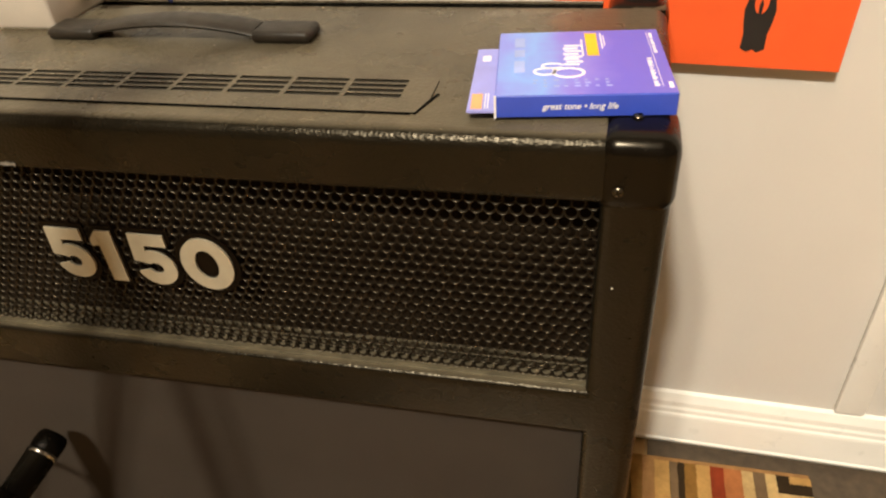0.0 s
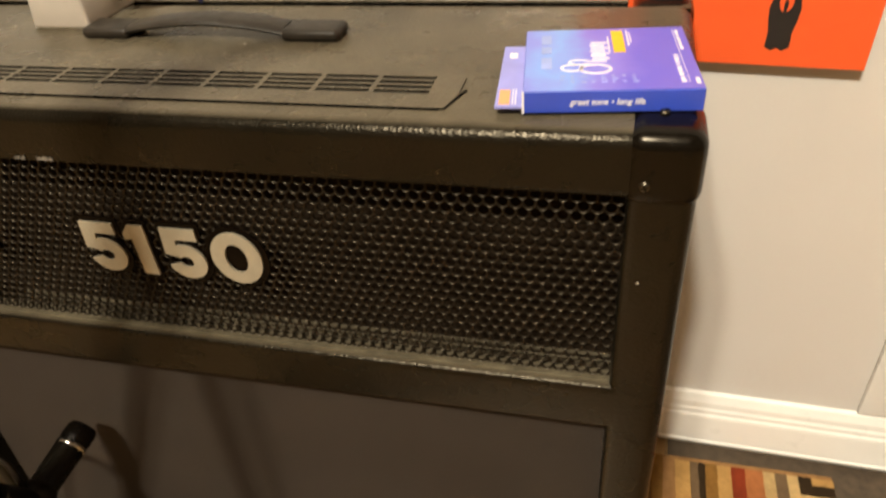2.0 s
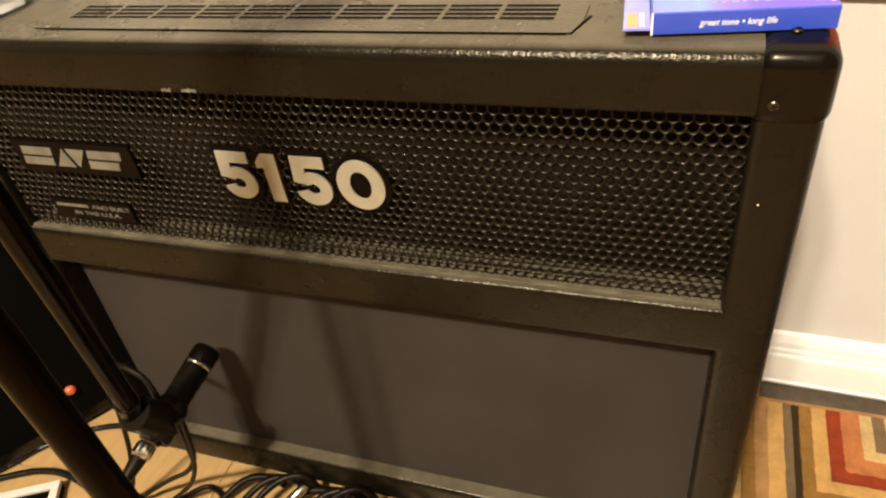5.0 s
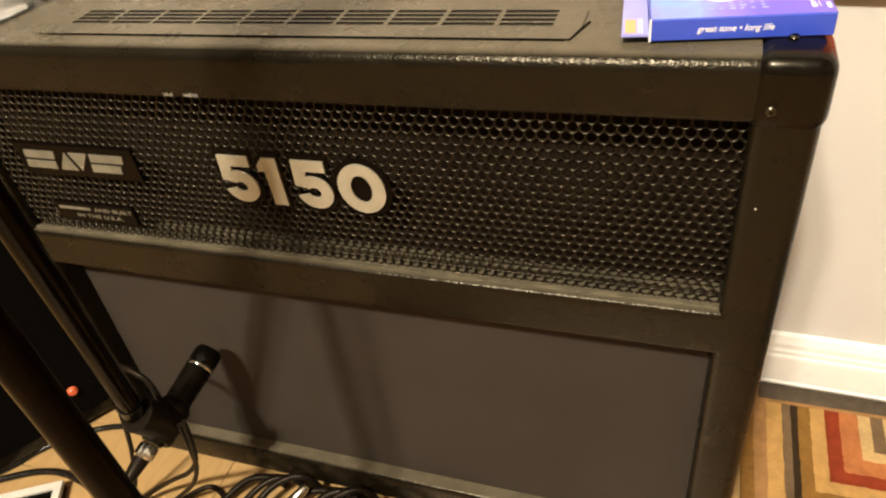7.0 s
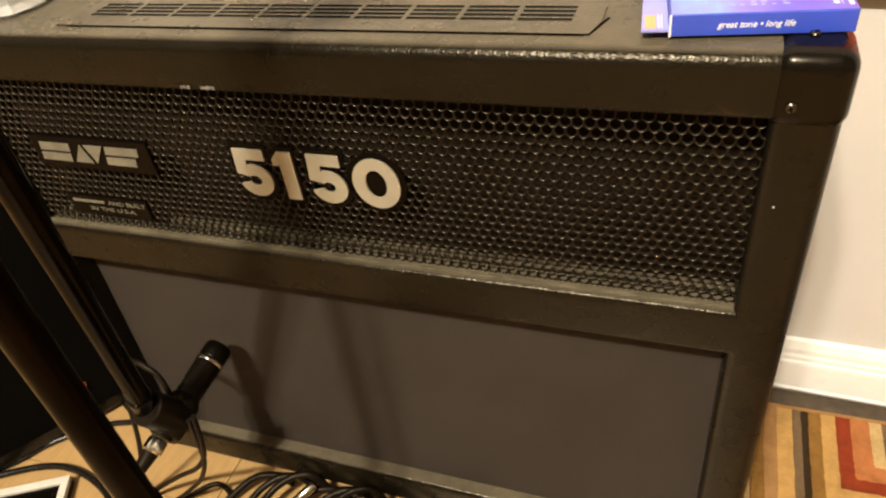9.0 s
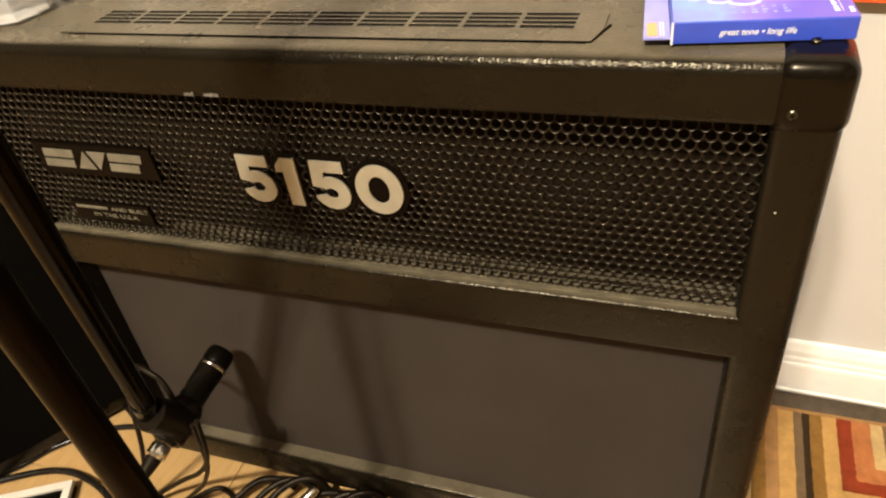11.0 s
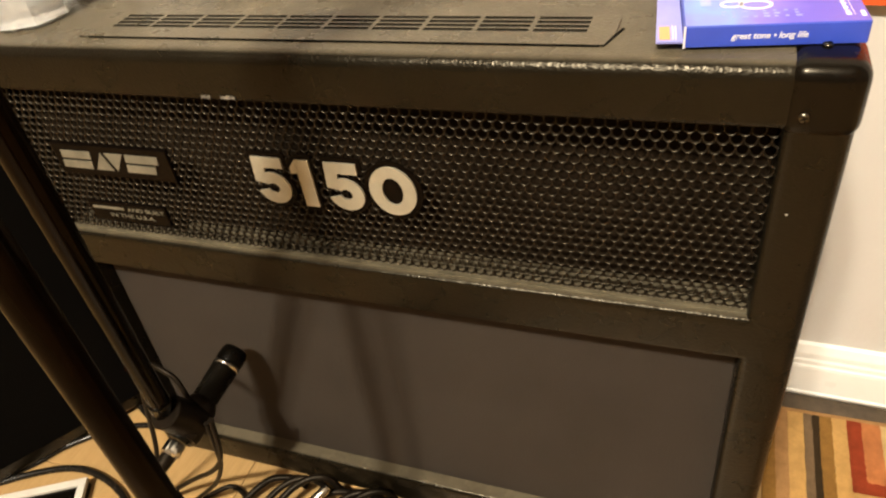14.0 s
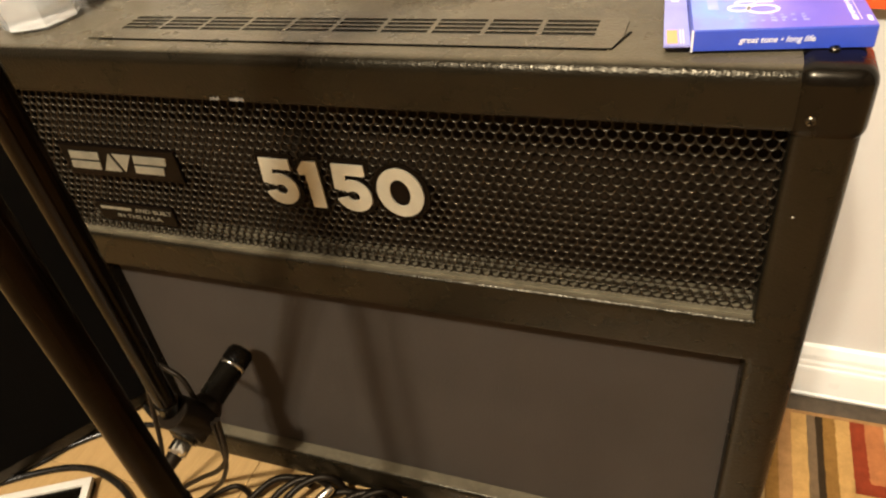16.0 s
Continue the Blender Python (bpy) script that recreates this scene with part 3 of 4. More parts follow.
def poster():
    ob = thing("canvas_poster", "orange-red music poster with black clothing drawings on the wall", "poster")
    ob.matrix_basis = ASKEW @ pose(0.259, 0.263, 0.5000, 0, 1.6, 0)
    w, h = 0.229, 0.33
    canvas = part("canvas", box(0, w, 0.0, WALL_Y - 0.263, 0, h, 0.0012), CANVAS_EDGE, ob)
    part("printed_face", box(0.0003, w - 0.0003, -0.0008, 0.0, 0.0003, h), POSTER_RED, canvas, "orange-red printed face")
    at = lambda x, z: pose(x - 0.259, -0.0008, z - 0.4900) @ FACING
    lettering("title_lettering", "JAZZ BANDS!", 0.0155, at(0.3555, 0.5545), WHITE_PRINT, ob, 0.0002, 0.22, 0.122, 0.035, "white slanted capitals")
    rnd = random.Random(9)
    for a, b in ((0.3595, 0.372), (0.3735, 0.3885), (0.3925, 0.402), (0.4035, 0.416), (0.420, 0.433), (0.4345, 0.449), (0.452, 0.478)):
        x = a
        while x < b - 0.002:
            w, h = rnd.choice((0.0022, 0.0028, 0.0034)), rnd.choice((0.0030, 0.0030, 0.0042))
            part("print_bar", slab([(0, 0), (w, 0), (w, h), (0, h)], 0.0003, at(x, 0.5790)), WHITE_PRINT, ob)
            x += w + 0.0009
    # a waistcoat with open neck and tie
    half = [(0.0, 0.0025), (0.004, 0.0), (0.0092, 0.003), (0.0088, 0.015), (0.0106, 0.024), (0.0116, 0.034), (0.0092, 0.045), (0.0052, 0.0512), (0.0, 0.0522)]
    coat = part("waistcoat_drawing", slab(half + [(-x, z) for x, z in half[-2:0:-1]], 0.0003, at(0.4195, 0.5030)), POSTER_BLACK, ob)
    part("open_neck", slab([(0.0052 * math.cos(k * math.pi / 10), 0.0405 + 0.0095 * math.sin(k * math.pi / 10)) for k in range(20)], 0.0004, at(0.4195, 0.5030)), POSTER_RED, coat)
    part("necktie", slab([(-0.001, 0.029), (0.001, 0.029), (0.0016, 0.038), (0.0, 0.043), (-0.0016, 0.038)], 0.0005, at(0.4195, 0.5030)), POSTER_BLACK, coat)
    # trousers under a jacket
    part("jacket_drawing", slab([(0, 0), (0.019, 0.001), (0.021, -0.001), (0.042, 0.0), (0.041, 0.05), (0.002, 0.05)], 0.0003, at(0.3115, 0.5745)), POSTER_BLACK, ob)
    for x in (0.3185, 0.3325):
        part("leg_drawing", slab([(0, 0), (0.0095, 0), (0.011, 0.018), (0.001, 0.018)], 0.0003, at(x, 0.5575)), POSTER_BLACK, ob)
    for x, z in ((0.290, 0.5585), (0.346, 0.5475)):
        part("stick_drawing", slab([(0, 0), (0.0025, -0.0015), (0.0055, 0), (0.018, 0.0006), (0.018, 0.0016), (0.0055, 0.0016), (0.0025, 0.0032), (0, 0.002)], 0.0003, at(x, z)), POSTER_BLACK, ob)


poster()


# ---- white cable cover on the wall ----
def cable_cover():
    ob = thing("cable_cover", "slim white cable cover running up the wall from the baseboard", "cable cover")
    ob.matrix_basis = ASKEW
    part("channel", box(0.582, 0.612, 0.2655, WALL_Y, 0.0965, 2.2, 0.0025, 2), WHITE_TRIM, ob, smooth=True)


cable_cover()


# ---- effects pedal on the amplifier ----
PEDAL_GREY = plain("warm_grey_enamel", (0.43, 0.38, 0.32), 0.35, vary=0.06, bump=0.05)
BLUE_CABLE = plain("blue_cable", (0.015, 0.02, 0.09), 0.45)
CREAM_PLASTIC = plain("cream_plastic", (0.55, 0.47, 0.34), 0.4)
RED_LENS = plain("red_lens", (0.65, 0.03, 0.02), 0.25)
GOLD_LABEL = plain("yellowed_label", (0.62, 0.50, 0.18), 0.5)


def pedal():
    ob = thing("effects_pedal", "small warm-grey metal effects pedal with a toggle on the amplifier", "effects pedal", (-0.131, 0.1330, TOP))
    bm = box(-0.0265, 0.0265, 0, 0.088, 0.0012, 0.0292, 0.0028, 3)
    for v in bm.verts:
        k = 1 - 0.10 * (v.co.z / 0.031)
        v.co.x *= k
        v.co.y = 0.044 + (v.co.y - 0.044) * (1 - 0.05 * v.co.z / 0.031)
    case = part("case", bm, PEDAL_GREY, ob, smooth=True)
    part("base_plate", box(-0.026, 0.026, 0.0005, 0.0875, 0, 0.0014), CHROME, ob)
    part("label_plate", box(-0.016, 0.018, 0.040, 0.062, 0.0290, 0.0297), GOLD_LABEL, case, "yellowed name label")
    sw = part("toggle_switch", lathe([(0.0062, 0), (0.0062, 0.004), (0.0045, 0.0045), (0.0042, 0.0085), (0.0018, 0.009), (0.0024, 0.0165), (0.0015, 0.0178)], 18, pose(0.0025, 0.0275, 0.0290)), CHROME, ob, "chrome toggle switch", smooth=True)
    part("nut", lathe([(0.0075, 0), (0.0075, 0.0022)], 6, pose(0.0025, 0.0275, 0.0290)), CHROME, sw)
    part("indicator_lamp", lathe([(0.0042, 0), (0.004, 0.002), (0.0022, 0.0038)], 16, pose(0.006, 0.055, 0.0290)), RED_LENS, ob, "red indicator lamp", smooth=True)
    part("pedal_knob", lathe([(0.0085, 0), (0.0085, 0.009), (0.0070, 0.0125), (0.0060, 0.0130)], 24, pose(0.010, 0.068, 0.0290)), BLACK_PLASTIC, ob, "black knob", smooth=True)


pedal()


def patch_lead():
    ob = thing("patch_lead", "blue patch lead with a cream plug in the pedal", "cable", (0, 0, 0))
    y, z = 0.178, TOP + 0.0155
    part("plug_sleeve", rod((-0.1065, y, z), (-0.101, y, z), 0.0065), CHROME, ob, smooth=True)
    part("plug_body", lathe([(0.0058, 0), (0.0064, 0.003), (0.0060, 0.021), (0.0040, 0.026)], 20, between((-0.101, y, z), (-0.072, y + 0.001, z + 0.001))), CREAM_PLASTIC, ob, "cream plastic plug body", smooth=True)
    part("lead", tube([(-0.077, y + 0.001, z + 0.001), (-0.066, y + 0.004, z + 0.002), (-0.052, y + 0.010, z - 0.001), (-0.043, y + 0.020, z - 0.012), (-0.041, y + 0.027, z - 0.030)], 0.0028), BLUE_CABLE, ob, smooth=True)


patch_lead()


# ---- drinking glasses on the amplifier ----
def glass_material():
    n = Nodes("clear_glass")
    return n.done((0.97, 0.99, 1.0), 0.02, 0, n.bump(n.noise(28, 2), 0.35, 0.006), Transmission_Weight=0.72, IOR=1.5)


GLASS = glass_material()


def tumbler(place, r, h, turn, label):
    """A heavy-bottomed tumbler with cut facets round its foot."""
    ob = thing("drinking_glass", label, "glass", place, turn, "glasses on the amplifier")
    prof = [(r * 0.80, 0.0), (r * 0.93, 0.003), (r * 0.90, 0.012), (r * 0.99, 0.026), (r * 1.03, h * 0.55), (r * 1.06, h), (r * 1.02, h + 0.001), (r * 0.98, h), (r * 0.94, h * 0.55), (r * 0.88, 0.028), (r * 0.70, 0.016), (0.0008, 0.013)]
    bm = lathe(prof, 14)
    for v in bm.verts:
        if v.co.z < 0.03 and v.co.xy.length > r * 0.6:
            k = 1 + 0.035 * math.cos(7 * math.atan2(v.co.y, v.co.x))
            v.co.x *= k
            v.co.y *= k
    part("tumbler", bm, GLASS, ob, smooth=True)


tumbler((-0.281, 0.0565, TOP + 0.0002), 0.036, 0.095, 10, "clear heavy-bottomed drinking glass on the amplifier top")
tumbler((-0.262, 0.1225, TOP + 0.0002), 0.026, 0.095, 25, "clear drinking glass standing beside another")


# ---- floor: planks, rug, pad ----
def band_rug():
    ob = thing("rug", "rug with nested red, orange, gold, grey and black bands", "rug")
    L, FAR, COR = 0.385, 0.240, 0.060
    RIGHT, NEAR = 0.572, -0.35
    gold, brown, grey, black = (0.60, 0.345, 0.115), (0.30, 0.150, 0.036), (0.20, 0.127, 0.068), (0.043, 0.026, 0.012)
    red, orange, cream, tan = (0.30, 0.048, 0.017), (0.52, 0.19, 0.065), (0.66, 0.45, 0.20), (0.42, 0.22, 0.085)
    mats = {k: rug_material("rug_pile_" + k, c) for k, c in (("gold", gold), ("brown", brown), ("grey", grey), ("black", black), ("red", red), ("orange", orange), ("cream", cream), ("tan", tan))}
    part("backing", box(L, RIGHT, NEAR, FAR, 0.002, 0.0055, 0.001), mats["tan"], ob)
    offs = [0, 0.014, 0.031, 0.040, 0.048, 0.061, 0.077, 0.092, 0.112, 0.125, 0.138, 0.150, 0.164, 0.187]
    names = ["tan", "gold", "grey", "black", "brown", "gold", "red", "orange", "cream", "grey", "cream", "black", "gold"]
    rnd = random.Random(7)
    for o0, o1, k in zip(offs, offs[1:], names):
        bm = bmesh.new()
        top = FAR - 0.006
        cells = []
        n = 46
        straight = o0 < 0.045
        low = NEAR if straight else COR + o0
        # pile running along the side, its edges wavering, then turning the corner
        left, right = [], []
        for i in range(n + 1):
            y = top + (low - top) * i / n
            left.append((L + o0 + rnd.uniform(-0.0007, 0.0007), y))
            right.append((L + o1 + rnd.uniform(-0.0007, 0.0007), y))
        rows = [(a, b) for a, b in zip(left, right)]
        quads = [(rows[i][0], rows[i][1], rows[i + 1][1], rows[i + 1][0]) for i in range(n)]
        if not straight and L + o1 < RIGHT - 0.01:
            m = 20
            up = [(L + o1 + (RIGHT - L - o1) * i / m, COR + o1 + rnd.uniform(-0.0007, 0.0007)) for i in range(m + 1)]
            dn = [(L + o1 + (RIGHT - L - o1) * i / m, COR + o0 + rnd.uniform(-0.0007, 0.0007)) for i in range(m + 1)]
            quads += [(up[i], up[i + 1], dn[i + 1], dn[i]) for i in range(m)]
        hgt = 0.0085 + rnd.uniform(-0.0003, 0.0003)
        for q in quads:
            if abs((q[0][0] - q[2][0]) * (q[1][1] - q[3][1]) - (q[1][0] - q[3][0]) * (q[0][1] - q[2][1])) < 1e-9:
                continue
            bm.faces.new([bm.verts.new((x, y, hgt)) for x, y in q])
        bmesh.ops.remove_doubles(bm, verts=bm.verts[:], dist=0.00005)
        up = bmesh.ops.extrude_face_region(bm, geom=bm.faces[:])["geom"]
        bmesh.ops.translate(bm, vec=(0, 0, -0.004), verts=[v for v in up if isinstance(v, bmesh.types.BMVert)])
        bmesh.ops.recalc_face_normals(bm, faces=bm.faces[:])
        part("pile_band", bm, mats[k], ob, k + " band of pile")
    part("edge_strip", box(L, RIGHT, FAR - 0.006, FAR, 0.003, 0.0082, 0.0015), mats["tan"], ob, "tan bound edge")
    # brown edge widened over the floor gap to paint the amplifier's shade there
    part("edge_strip", box(L - 0.014, L + 0.0005, NEAR, FAR, 0.002, 0.0078, 0.001), mats["brown"], ob)


band_rug()
PAD = plain("grey_felt", (0.075, 0.053, 0.033), 0.95, vary=0.25, scale=90, bump=0.6, size=900)
pad = thing("rug_pad", "grey felt pad under the rug by the baseboard", "rug pad")
pad.matrix_basis = ASKEW
part("felt", box(0.392, 0.95, -0.35, 0.2720, 0.0, 0.0020, 0.0006), PAD, pad)


# ---- microphone on its stand ----
MIC_BODY = plain("dark_mic_enamel", (0.0050, 0.0040, 0.0026), 0.24, 0.0, bump=0.03, Specular_IOR_Level=0.10)
BAND_STEEL = plain("polished_band", (0.44, 0.42, 0.38), 0.16, 1.0, 0.1)
MIC_GRILLE = plain("mic_grille", (0.0022, 0.0016, 0.0010), 0.22, bump=0.4, size=900, Specular_IOR_Level=0.10)
MIC_TIP, MIC_END = Vector((-0.1665, 0.0048, 0.2320)), Vector((-0.1770, -0.0986, 0.2106))


def microphone():
    ob = thing("microphone", "dark metal dynamic microphone aimed at the speaker cloth", "microphone")
    m = between(MIC_END, MIC_TIP)
    n = (MIC_TIP - MIC_END).length
    part("body", lathe([(0.0100, 0), (0.0118, 0.003), (0.0128, n * 0.30), (0.0134, n * 0.62), (0.0138, n * 0.74), (0.0139, n * 0.775)], 32, m), MIC_BODY, ob, smooth=True)
    part("chrome_band", lathe([(0.0130, n * 0.775), (0.0141, n * 0.785), (0.0145, n * 0.800), (0.0141, n * 0.818), (0.0130, n * 0.826)], 32, m), BAND_STEEL, ob, "bright band below the grille", smooth=True)
    part("head_grille", lathe([(0.0134, n * 0.825), (0.0142, n * 0.86), (0.0140, n * 0.955), (0.0122, n * 0.99), (0.0074, n)], 32, m), MIC_GRILLE, ob, smooth=True)
    part("name_mark", box(-0.0022, 0.0022, -0.0140, -0.0126, n * 0.555, n * 0.565), PALE_PRINT, ob).matrix_basis = m @ pose(0, 0, 0, 0, 0, 0)
    d = (MIC_END - MIC_TIP).normalized()
    e = MIC_END + d * 0.002
    plug = part("plug", lathe([(0.0086, 0), (0.0096, 0.002), (0.0096, 0.012), (0.0080, 0.014)], 24, between(e, e + d)), CHROME, ob, "bright metal cable connector", smooth=True)
    part("strain_relief", lathe([(0.0078, 0), (0.0062, 0.016), (0.0042, 0.024)], 20, between(e + d * 0.014, e + d * 0.05)), BLACK_RUBBER, plug, smooth=True)


microphone()

POLE = (-0.0396, -0.2207)
BOOM_LOW, BOOM_HIGH = Vector((-0.177, -0.095, 0.264)), Vector((0.006, -0.2126, 0.913))


def mic_stand():
    ob = thing("microphone_stand", "black metal microphone stand with a boom arm angled down", "microphone stand")
    part("base", lathe([(0.11, 0), (0.115, 0.004), (0.112, 0.010), (0.03, 0.020), (0.02, 0.022)], 48, pose(*POLE, 0)), BLACK_STEEL, ob, smooth=True)
    up = part("pole", rod((*POLE, 0.02), (*POLE, 0.93), 0.0112), POLE_PAINT, ob, smooth=True)
    part("collar", lathe([(0.0115, 0), (0.0123, 0.002), (0.0123, 0.085), (0.0114, 0.088)], 28, pose(*POLE, 0.268)), POLE_PAINT, up, smooth=True)
    d = (BOOM_HIGH - BOOM_LOW).normalized()
    clutch = BOOM_LOW + d * ((0.895 - BOOM_LOW.z) / d.z)
    part("boom_clutch", rod((POLE[0] - 0.006, POLE[1] - 0.004, 0.895), clutch + Vector((0.010, 0.006, 0)), 0.021), BLACK_PLASTIC, ob, smooth=True)
    arm = part("boom_arm", rod(BOOM_LOW, BOOM_LOW + d * 0.85, 0.0096), POLE_PAINT, ob, smooth=True)
    part("arm_collar", rod(BOOM_LOW - d * 0.020, BOOM_LOW + d * 0.006, 0.0112), BLACK_PLASTIC, arm, smooth=True)
    d = (MIC_TIP - MIC_END).normalized()
    mid = MIC_END + d * 0.026
    clip = part("mic_clip", lathe([(0.0160, 0), (0.0176, 0.004), (0.0170, 0.034), (0.0128, 0.042)], 28, between(mid - d * 0.022, mid + d)), BLACK_RUBBER, ob, "black rubber microphone clip", smooth=True)
    part("swivel", rod(mid + Vector((0.004, -0.002, -0.004)), BOOM_LOW - Vector((0, 0, 0.012)), 0.0172), BLACK_RUBBER, clip, smooth=True)


mic_stand()


def cable(name, label, pts, r, mat=BLACK_RUBBER, group=""):
    ob = thing(name, label, "cable", group=group)
    part("sheath", tube(pts, r, 10, 12), mat, ob, smooth=True)
    return ob


cable("hanging_cable", "thin black cable hanging from the microphone clip", [(-0.1508, -0.0814, 0.2236), (-0.1583, -0.0791, 0.1836), (-0.1733, -0.073, 0.1356), (-0.2003, -0.0678, 0.0863), (-0.2297, -0.064, 0.0498), (-0.2676, -0.0663, 0.0126), (-0.3, -0.085, 0.0035), (-0.34, -0.12, 0.0035)], 0.0026)
d_mic = (MIC_END - MIC_TIP).normalized()
tail = MIC_END + d_mic * 0.045
cable("microphone_cable", "black microphone cable looping down to the floor", [tail, tail + d_mic * 0.03 + Vector((0, 0, -0.02)), (-0.25, -0.105, 0.06), (-0.265, -0.07, 0.012), (-0.235, -0.03, 0.004), (-0.20, -0.055, 0.0035), (-0.24, -0.12, 0.0035), (-0.33, -0.16, 0.0035)], 0.0032)
cable("hanging_cable", "thin black cable hanging from the microphone clip", [(-0.1452, -0.0795, 0.2283), (-0.1545, -0.0782, 0.1836), (-0.1699, -0.074, 0.1453), (-0.2003, -0.0678, 0.1049), (-0.2406, -0.0619, 0.0675), (-0.2824, -0.0621, 0.0306), (-0.32, -0.075, 0.0035), (-0.37, -0.1, 0.0035)], 0.0028)


# coil of cables in front of the amplifier
def coil():
    rnd = random.Random(11)
    for k in range(8):
        x = -0.185 + k * 0.027 + rnd.uniform(-0.006, 0.006)
        r = 0.0035 + 0.0012 * rnd.random()
        z = 0.006 + 0.010 * (k % 3)
        y = -0.012
        cable("coiled_cable", "black instrument cable coiled on the floor before the amplifier",
              [(x + 0.045, y + 0.006, r), (x + 0.028, y + 0.004, z + 0.012), (x + 0.004, y - 0.006, z + 0.014), (x - 0.016, y - 0.03, z + 0.006), (x - 0.030, y - 0.065, r + 0.002), (x - 0.026, y - 0.11, r), (x + 0.005, y - 0.14, r)], r, group="cables coiled before the amplifier")


coil()
for k, (a, b) in enumerate((((-0.116, -0.040, 0.026), (-0.100, -0.018, 0.034)), ((-0.060, -0.034, 0.024), (-0.040, -0.016, 0.028)))):
    ob = thing("jack_plug", "chrome jack plug lying among the coiled cables", "cable plug", group="plugs among the cables")
    d = (Vector(b) - Vector(a)).normalized()
    part("barrel", lathe([(0.0040, 0), (0.0056, 0.002), (0.0058, 0.026), (0.0044, 0.030)], 20, between(a, b)), CHROME, ob, smooth=True)
    part("tip", rod(Vector(a) - d * 0.028, a, 0.0031), CHROME, ob, smooth=True)
SILVER_CABLE = plain("grey_cable", (0.010, 0.008, 0.006), 0.25, Specular_IOR_Level=0.3)
cable("stand_cable", "thin black cable passing behind the boom arm to the clip", [(-0.172, -0.070, 0.226), (-0.1881, -0.060, 0.2509), (-0.2010, -0.058, 0.2602), (-0.2160, -0.056, 0.2630), (-0.236, -0.054, 0.252), (-0.258, -0.054, 0.20), (-0.285, -0.058, 0.10), (-0.315, -0.07, 0.02), (-0.35, -0.09, 0.0035)], 0.0028)
cable("floor_cable", "black cable lying along the floor in a wide bow", [(-0.62, -0.16, 0.004), (-0.53, -0.075, 0.004), (-0.50, -0.035, 0.004), (-0.46, 0.000, 0.004), (-0.42, 0.02, 0.004), (-0.37, 0.03, 0.004)], 0.004, SILVER_CABLE)
cable("floor_cable", "black cable lying along the floor in a wide bow", [(-0.60, -0.14, 0.004), (-0.52, -0.085, 0.004), (-0.46, -0.060, 0.004), (-0.40, -0.065, 0.004), (-0.35, -0.09, 0.004), (-0.32, -0.14, 0.004)], 0.0045, SILVER_CABLE)
cable("floor_cable", "black cable lying along the floor in a wide bow", [(-0.44, 0.05, 0.004), (-0.41, 0.035, 0.004), (-0.38, 0.028, 0.006), (-0.352, 0.04, 0.004)], 0.004, SILVER_CABLE)


# ---- black cabinet beside the amplifier ----
def side_cabinet():
    ob = thing("speaker_cabinet", "black speaker cabinet with an orange pilot lamp on the floor", "speaker cabinet", (-0.462, 0.004, 0.0), 55)
    part("body", box(-0.17, 0.165, 0.004, 0.34, 0.006, 0.56, 0.008, 3), TOLEX, ob, smooth=True)
    part("front_cloth", box(-0.155, 0.150, 0.001, 0.005, 0.03, 0.53, 0.001), CAVITY, ob, "black cloth front")
    for x in (-0.13, 0.13):
        for y in (0.06, 0.30):
            part("foot", lathe([(0.015, 0), (0.016, 0.003), (0.016, 0.007)], 16, pose(x, y, 0)), BLACK_RUBBER, ob)
    n = Nodes("orange_lamp")
    lamp = n.done((0.55, 0.10, 0.04), 0.3, Emission_Color=(1.0, 0.16, 0.04, 1), Emission_Strength=0.18)
    part("pilot_lamp", lathe([(0.0068, 0), (0.0064, 0.0035), (0.004, 0.006)], 20, pose(0.018, 0.0015, 0.074, 90)), lamp, ob, "glowing orange pilot lamp", smooth=True)


side_cabinet()


CARD_WHITE = plain("off_white_card", (0.56, 0.52, 0.46), 0.55, vary=0.08)


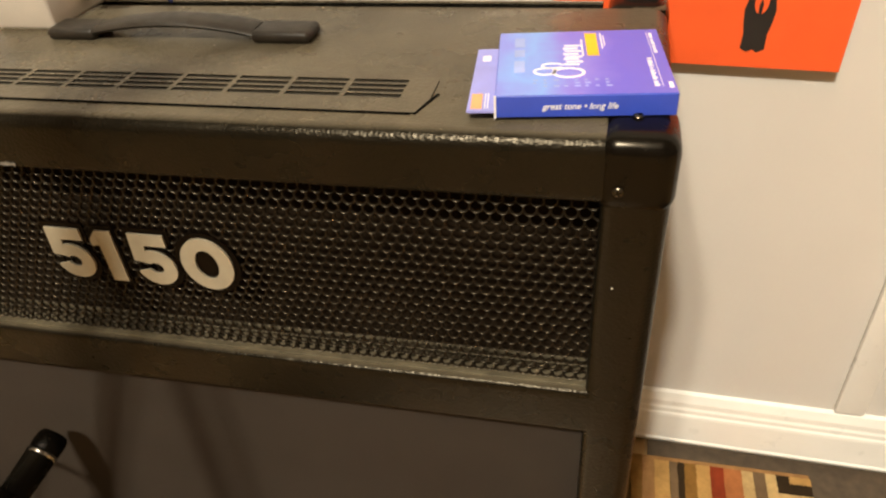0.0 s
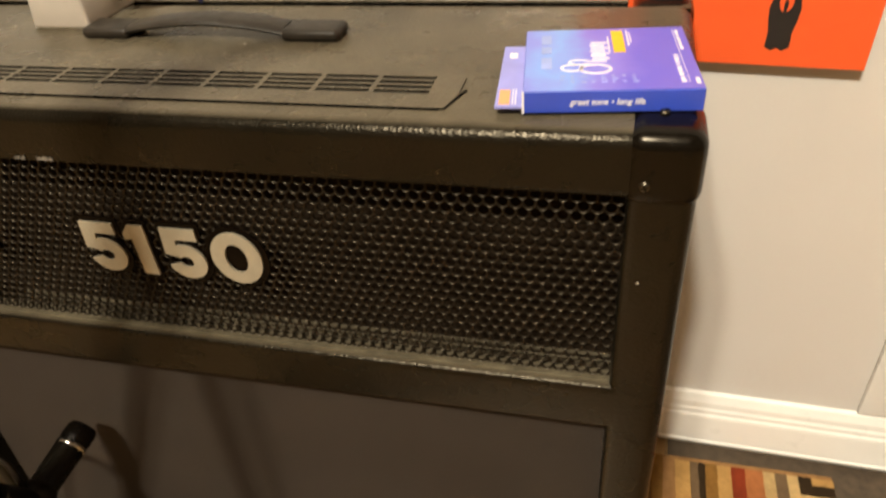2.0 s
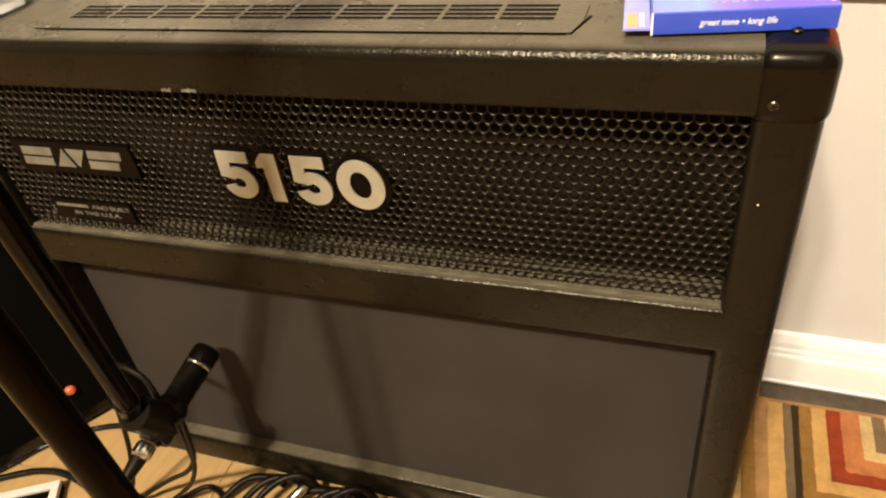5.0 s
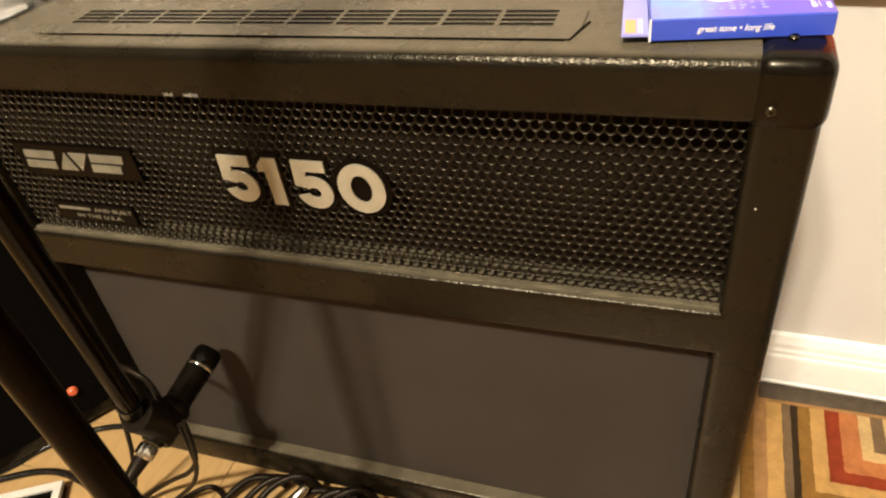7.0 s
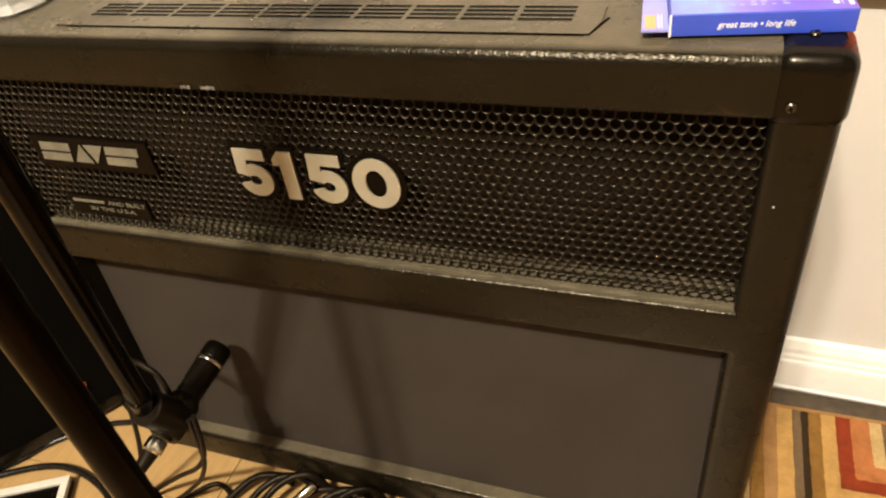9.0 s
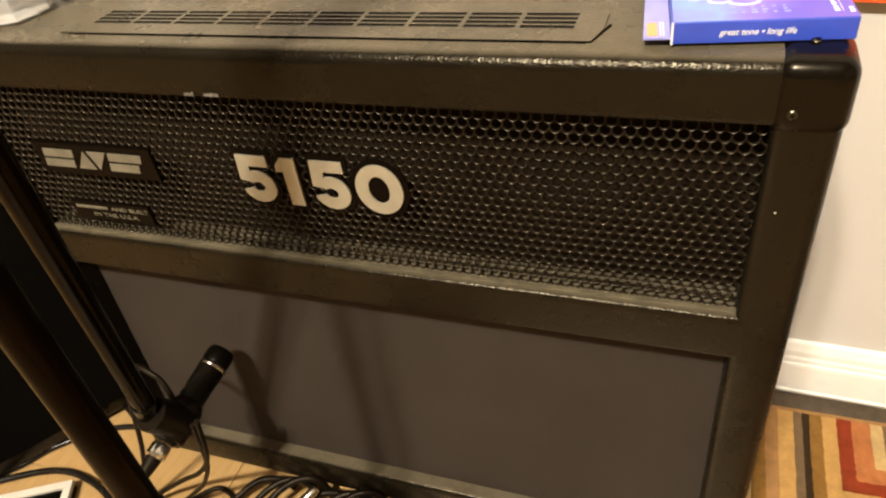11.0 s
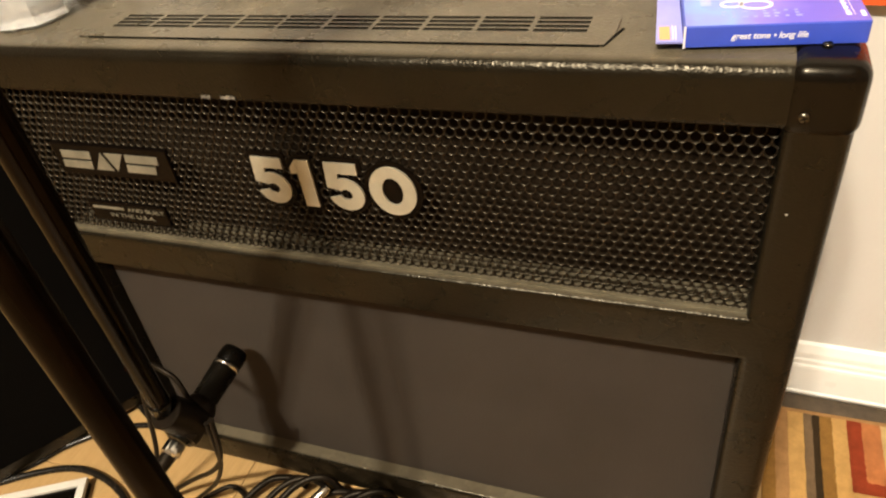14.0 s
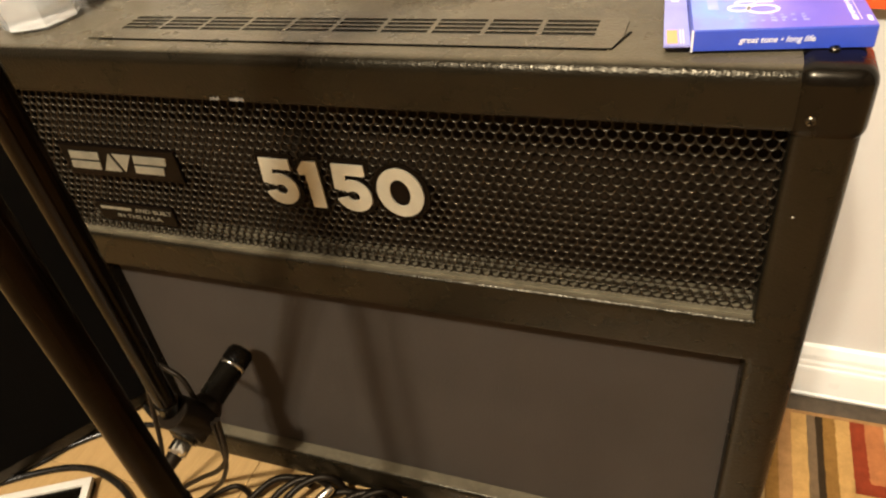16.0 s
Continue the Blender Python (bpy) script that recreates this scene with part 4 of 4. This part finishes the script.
def white_card():
    ob = thing("framed_card", "white-edged black card lying among the cables", "card", (-0.458, -0.124, 0.0), 28)
    bm = bmesh.new()
    for a in ((-0.07, 0.055, 0.020, 0.030), (0.045, 0.055, -0.06, 0.020), (-0.07, -0.060, -0.06, 0.020), (-0.06, 0.045, -0.06, -0.05)):
        box(a[0], a[1], a[2], a[3], 0.010, 0.0165, 0.0008, bm=bm)
    part("white_border", bm, CARD_WHITE, ob, "white raised border")
    part("board", box(-0.069, 0.054, -0.059, 0.029, 0.0, 0.0125, 0.0008), BLACK_PLASTIC, ob)


white_card()


# ---- floor planks ----
def planks():
    rows, long = 37, 1.2
    wide = (WALL_Y + 0.08 - PY0) / rows
    bm = box(0.0004, long - 0.0004, 0.0004, wide - 0.0004, -0.0115, 0.0, 0.0006, 1)
    me = bpy.data.meshes.new("plank")
    bm.to_mesh(me)
    bm.free()
    me.materials.append(WOOD)
    rnd = random.Random(3)
    for j in range(rows):
        x = PX0 - rnd.random() * long * 0.9
        while x < PX1:
            a, b = max(x, PX0), min(x + long, PX1)
            ob = new("plank", me)
            ob.matrix_basis = pose(a, PY0 + j * wide, 0) @ Matrix.Diagonal(((b - a) / long, 1, 1, 1))
            ob.parent = floor
            x += long


planks()


# chips of worn covering under the front edge of the top
for x0, x1 in ((-0.0855, -0.0775), (-0.0685, -0.0560)):
    bm = bmesh.new()
    rnd = random.Random(int(x1 * -1e4))
    n = 9
    top = [(x0 + (x1 - x0) * i / n, 0.0008 + rnd.random() * 0.0016) for i in range(n + 1)]
    low = [(x, -0.0004 - rnd.random() * 0.0008) for x, _ in top]
    slab(top + low[::-1], 0.0003, pose(0, -0.0001, 0.5312) @ FACING, bm)
    part("worn_chip", bm, CHIP, amp, "pale chip where the covering has worn")

for place in ((0.038, 0.112, TOP), (0.3205, 0.0, 0.4700)):
    flat = place[2] == TOP
    bm = lathe([(0.0009, 0), (0.0007, 0.0004), (0.0003, 0.0006)], 7, pose(*place) @ (pose(0, 0, 0) if flat else FACING))
    part("lint_speck", bm, PALE_PRINT, amp, "pale speck of lint")
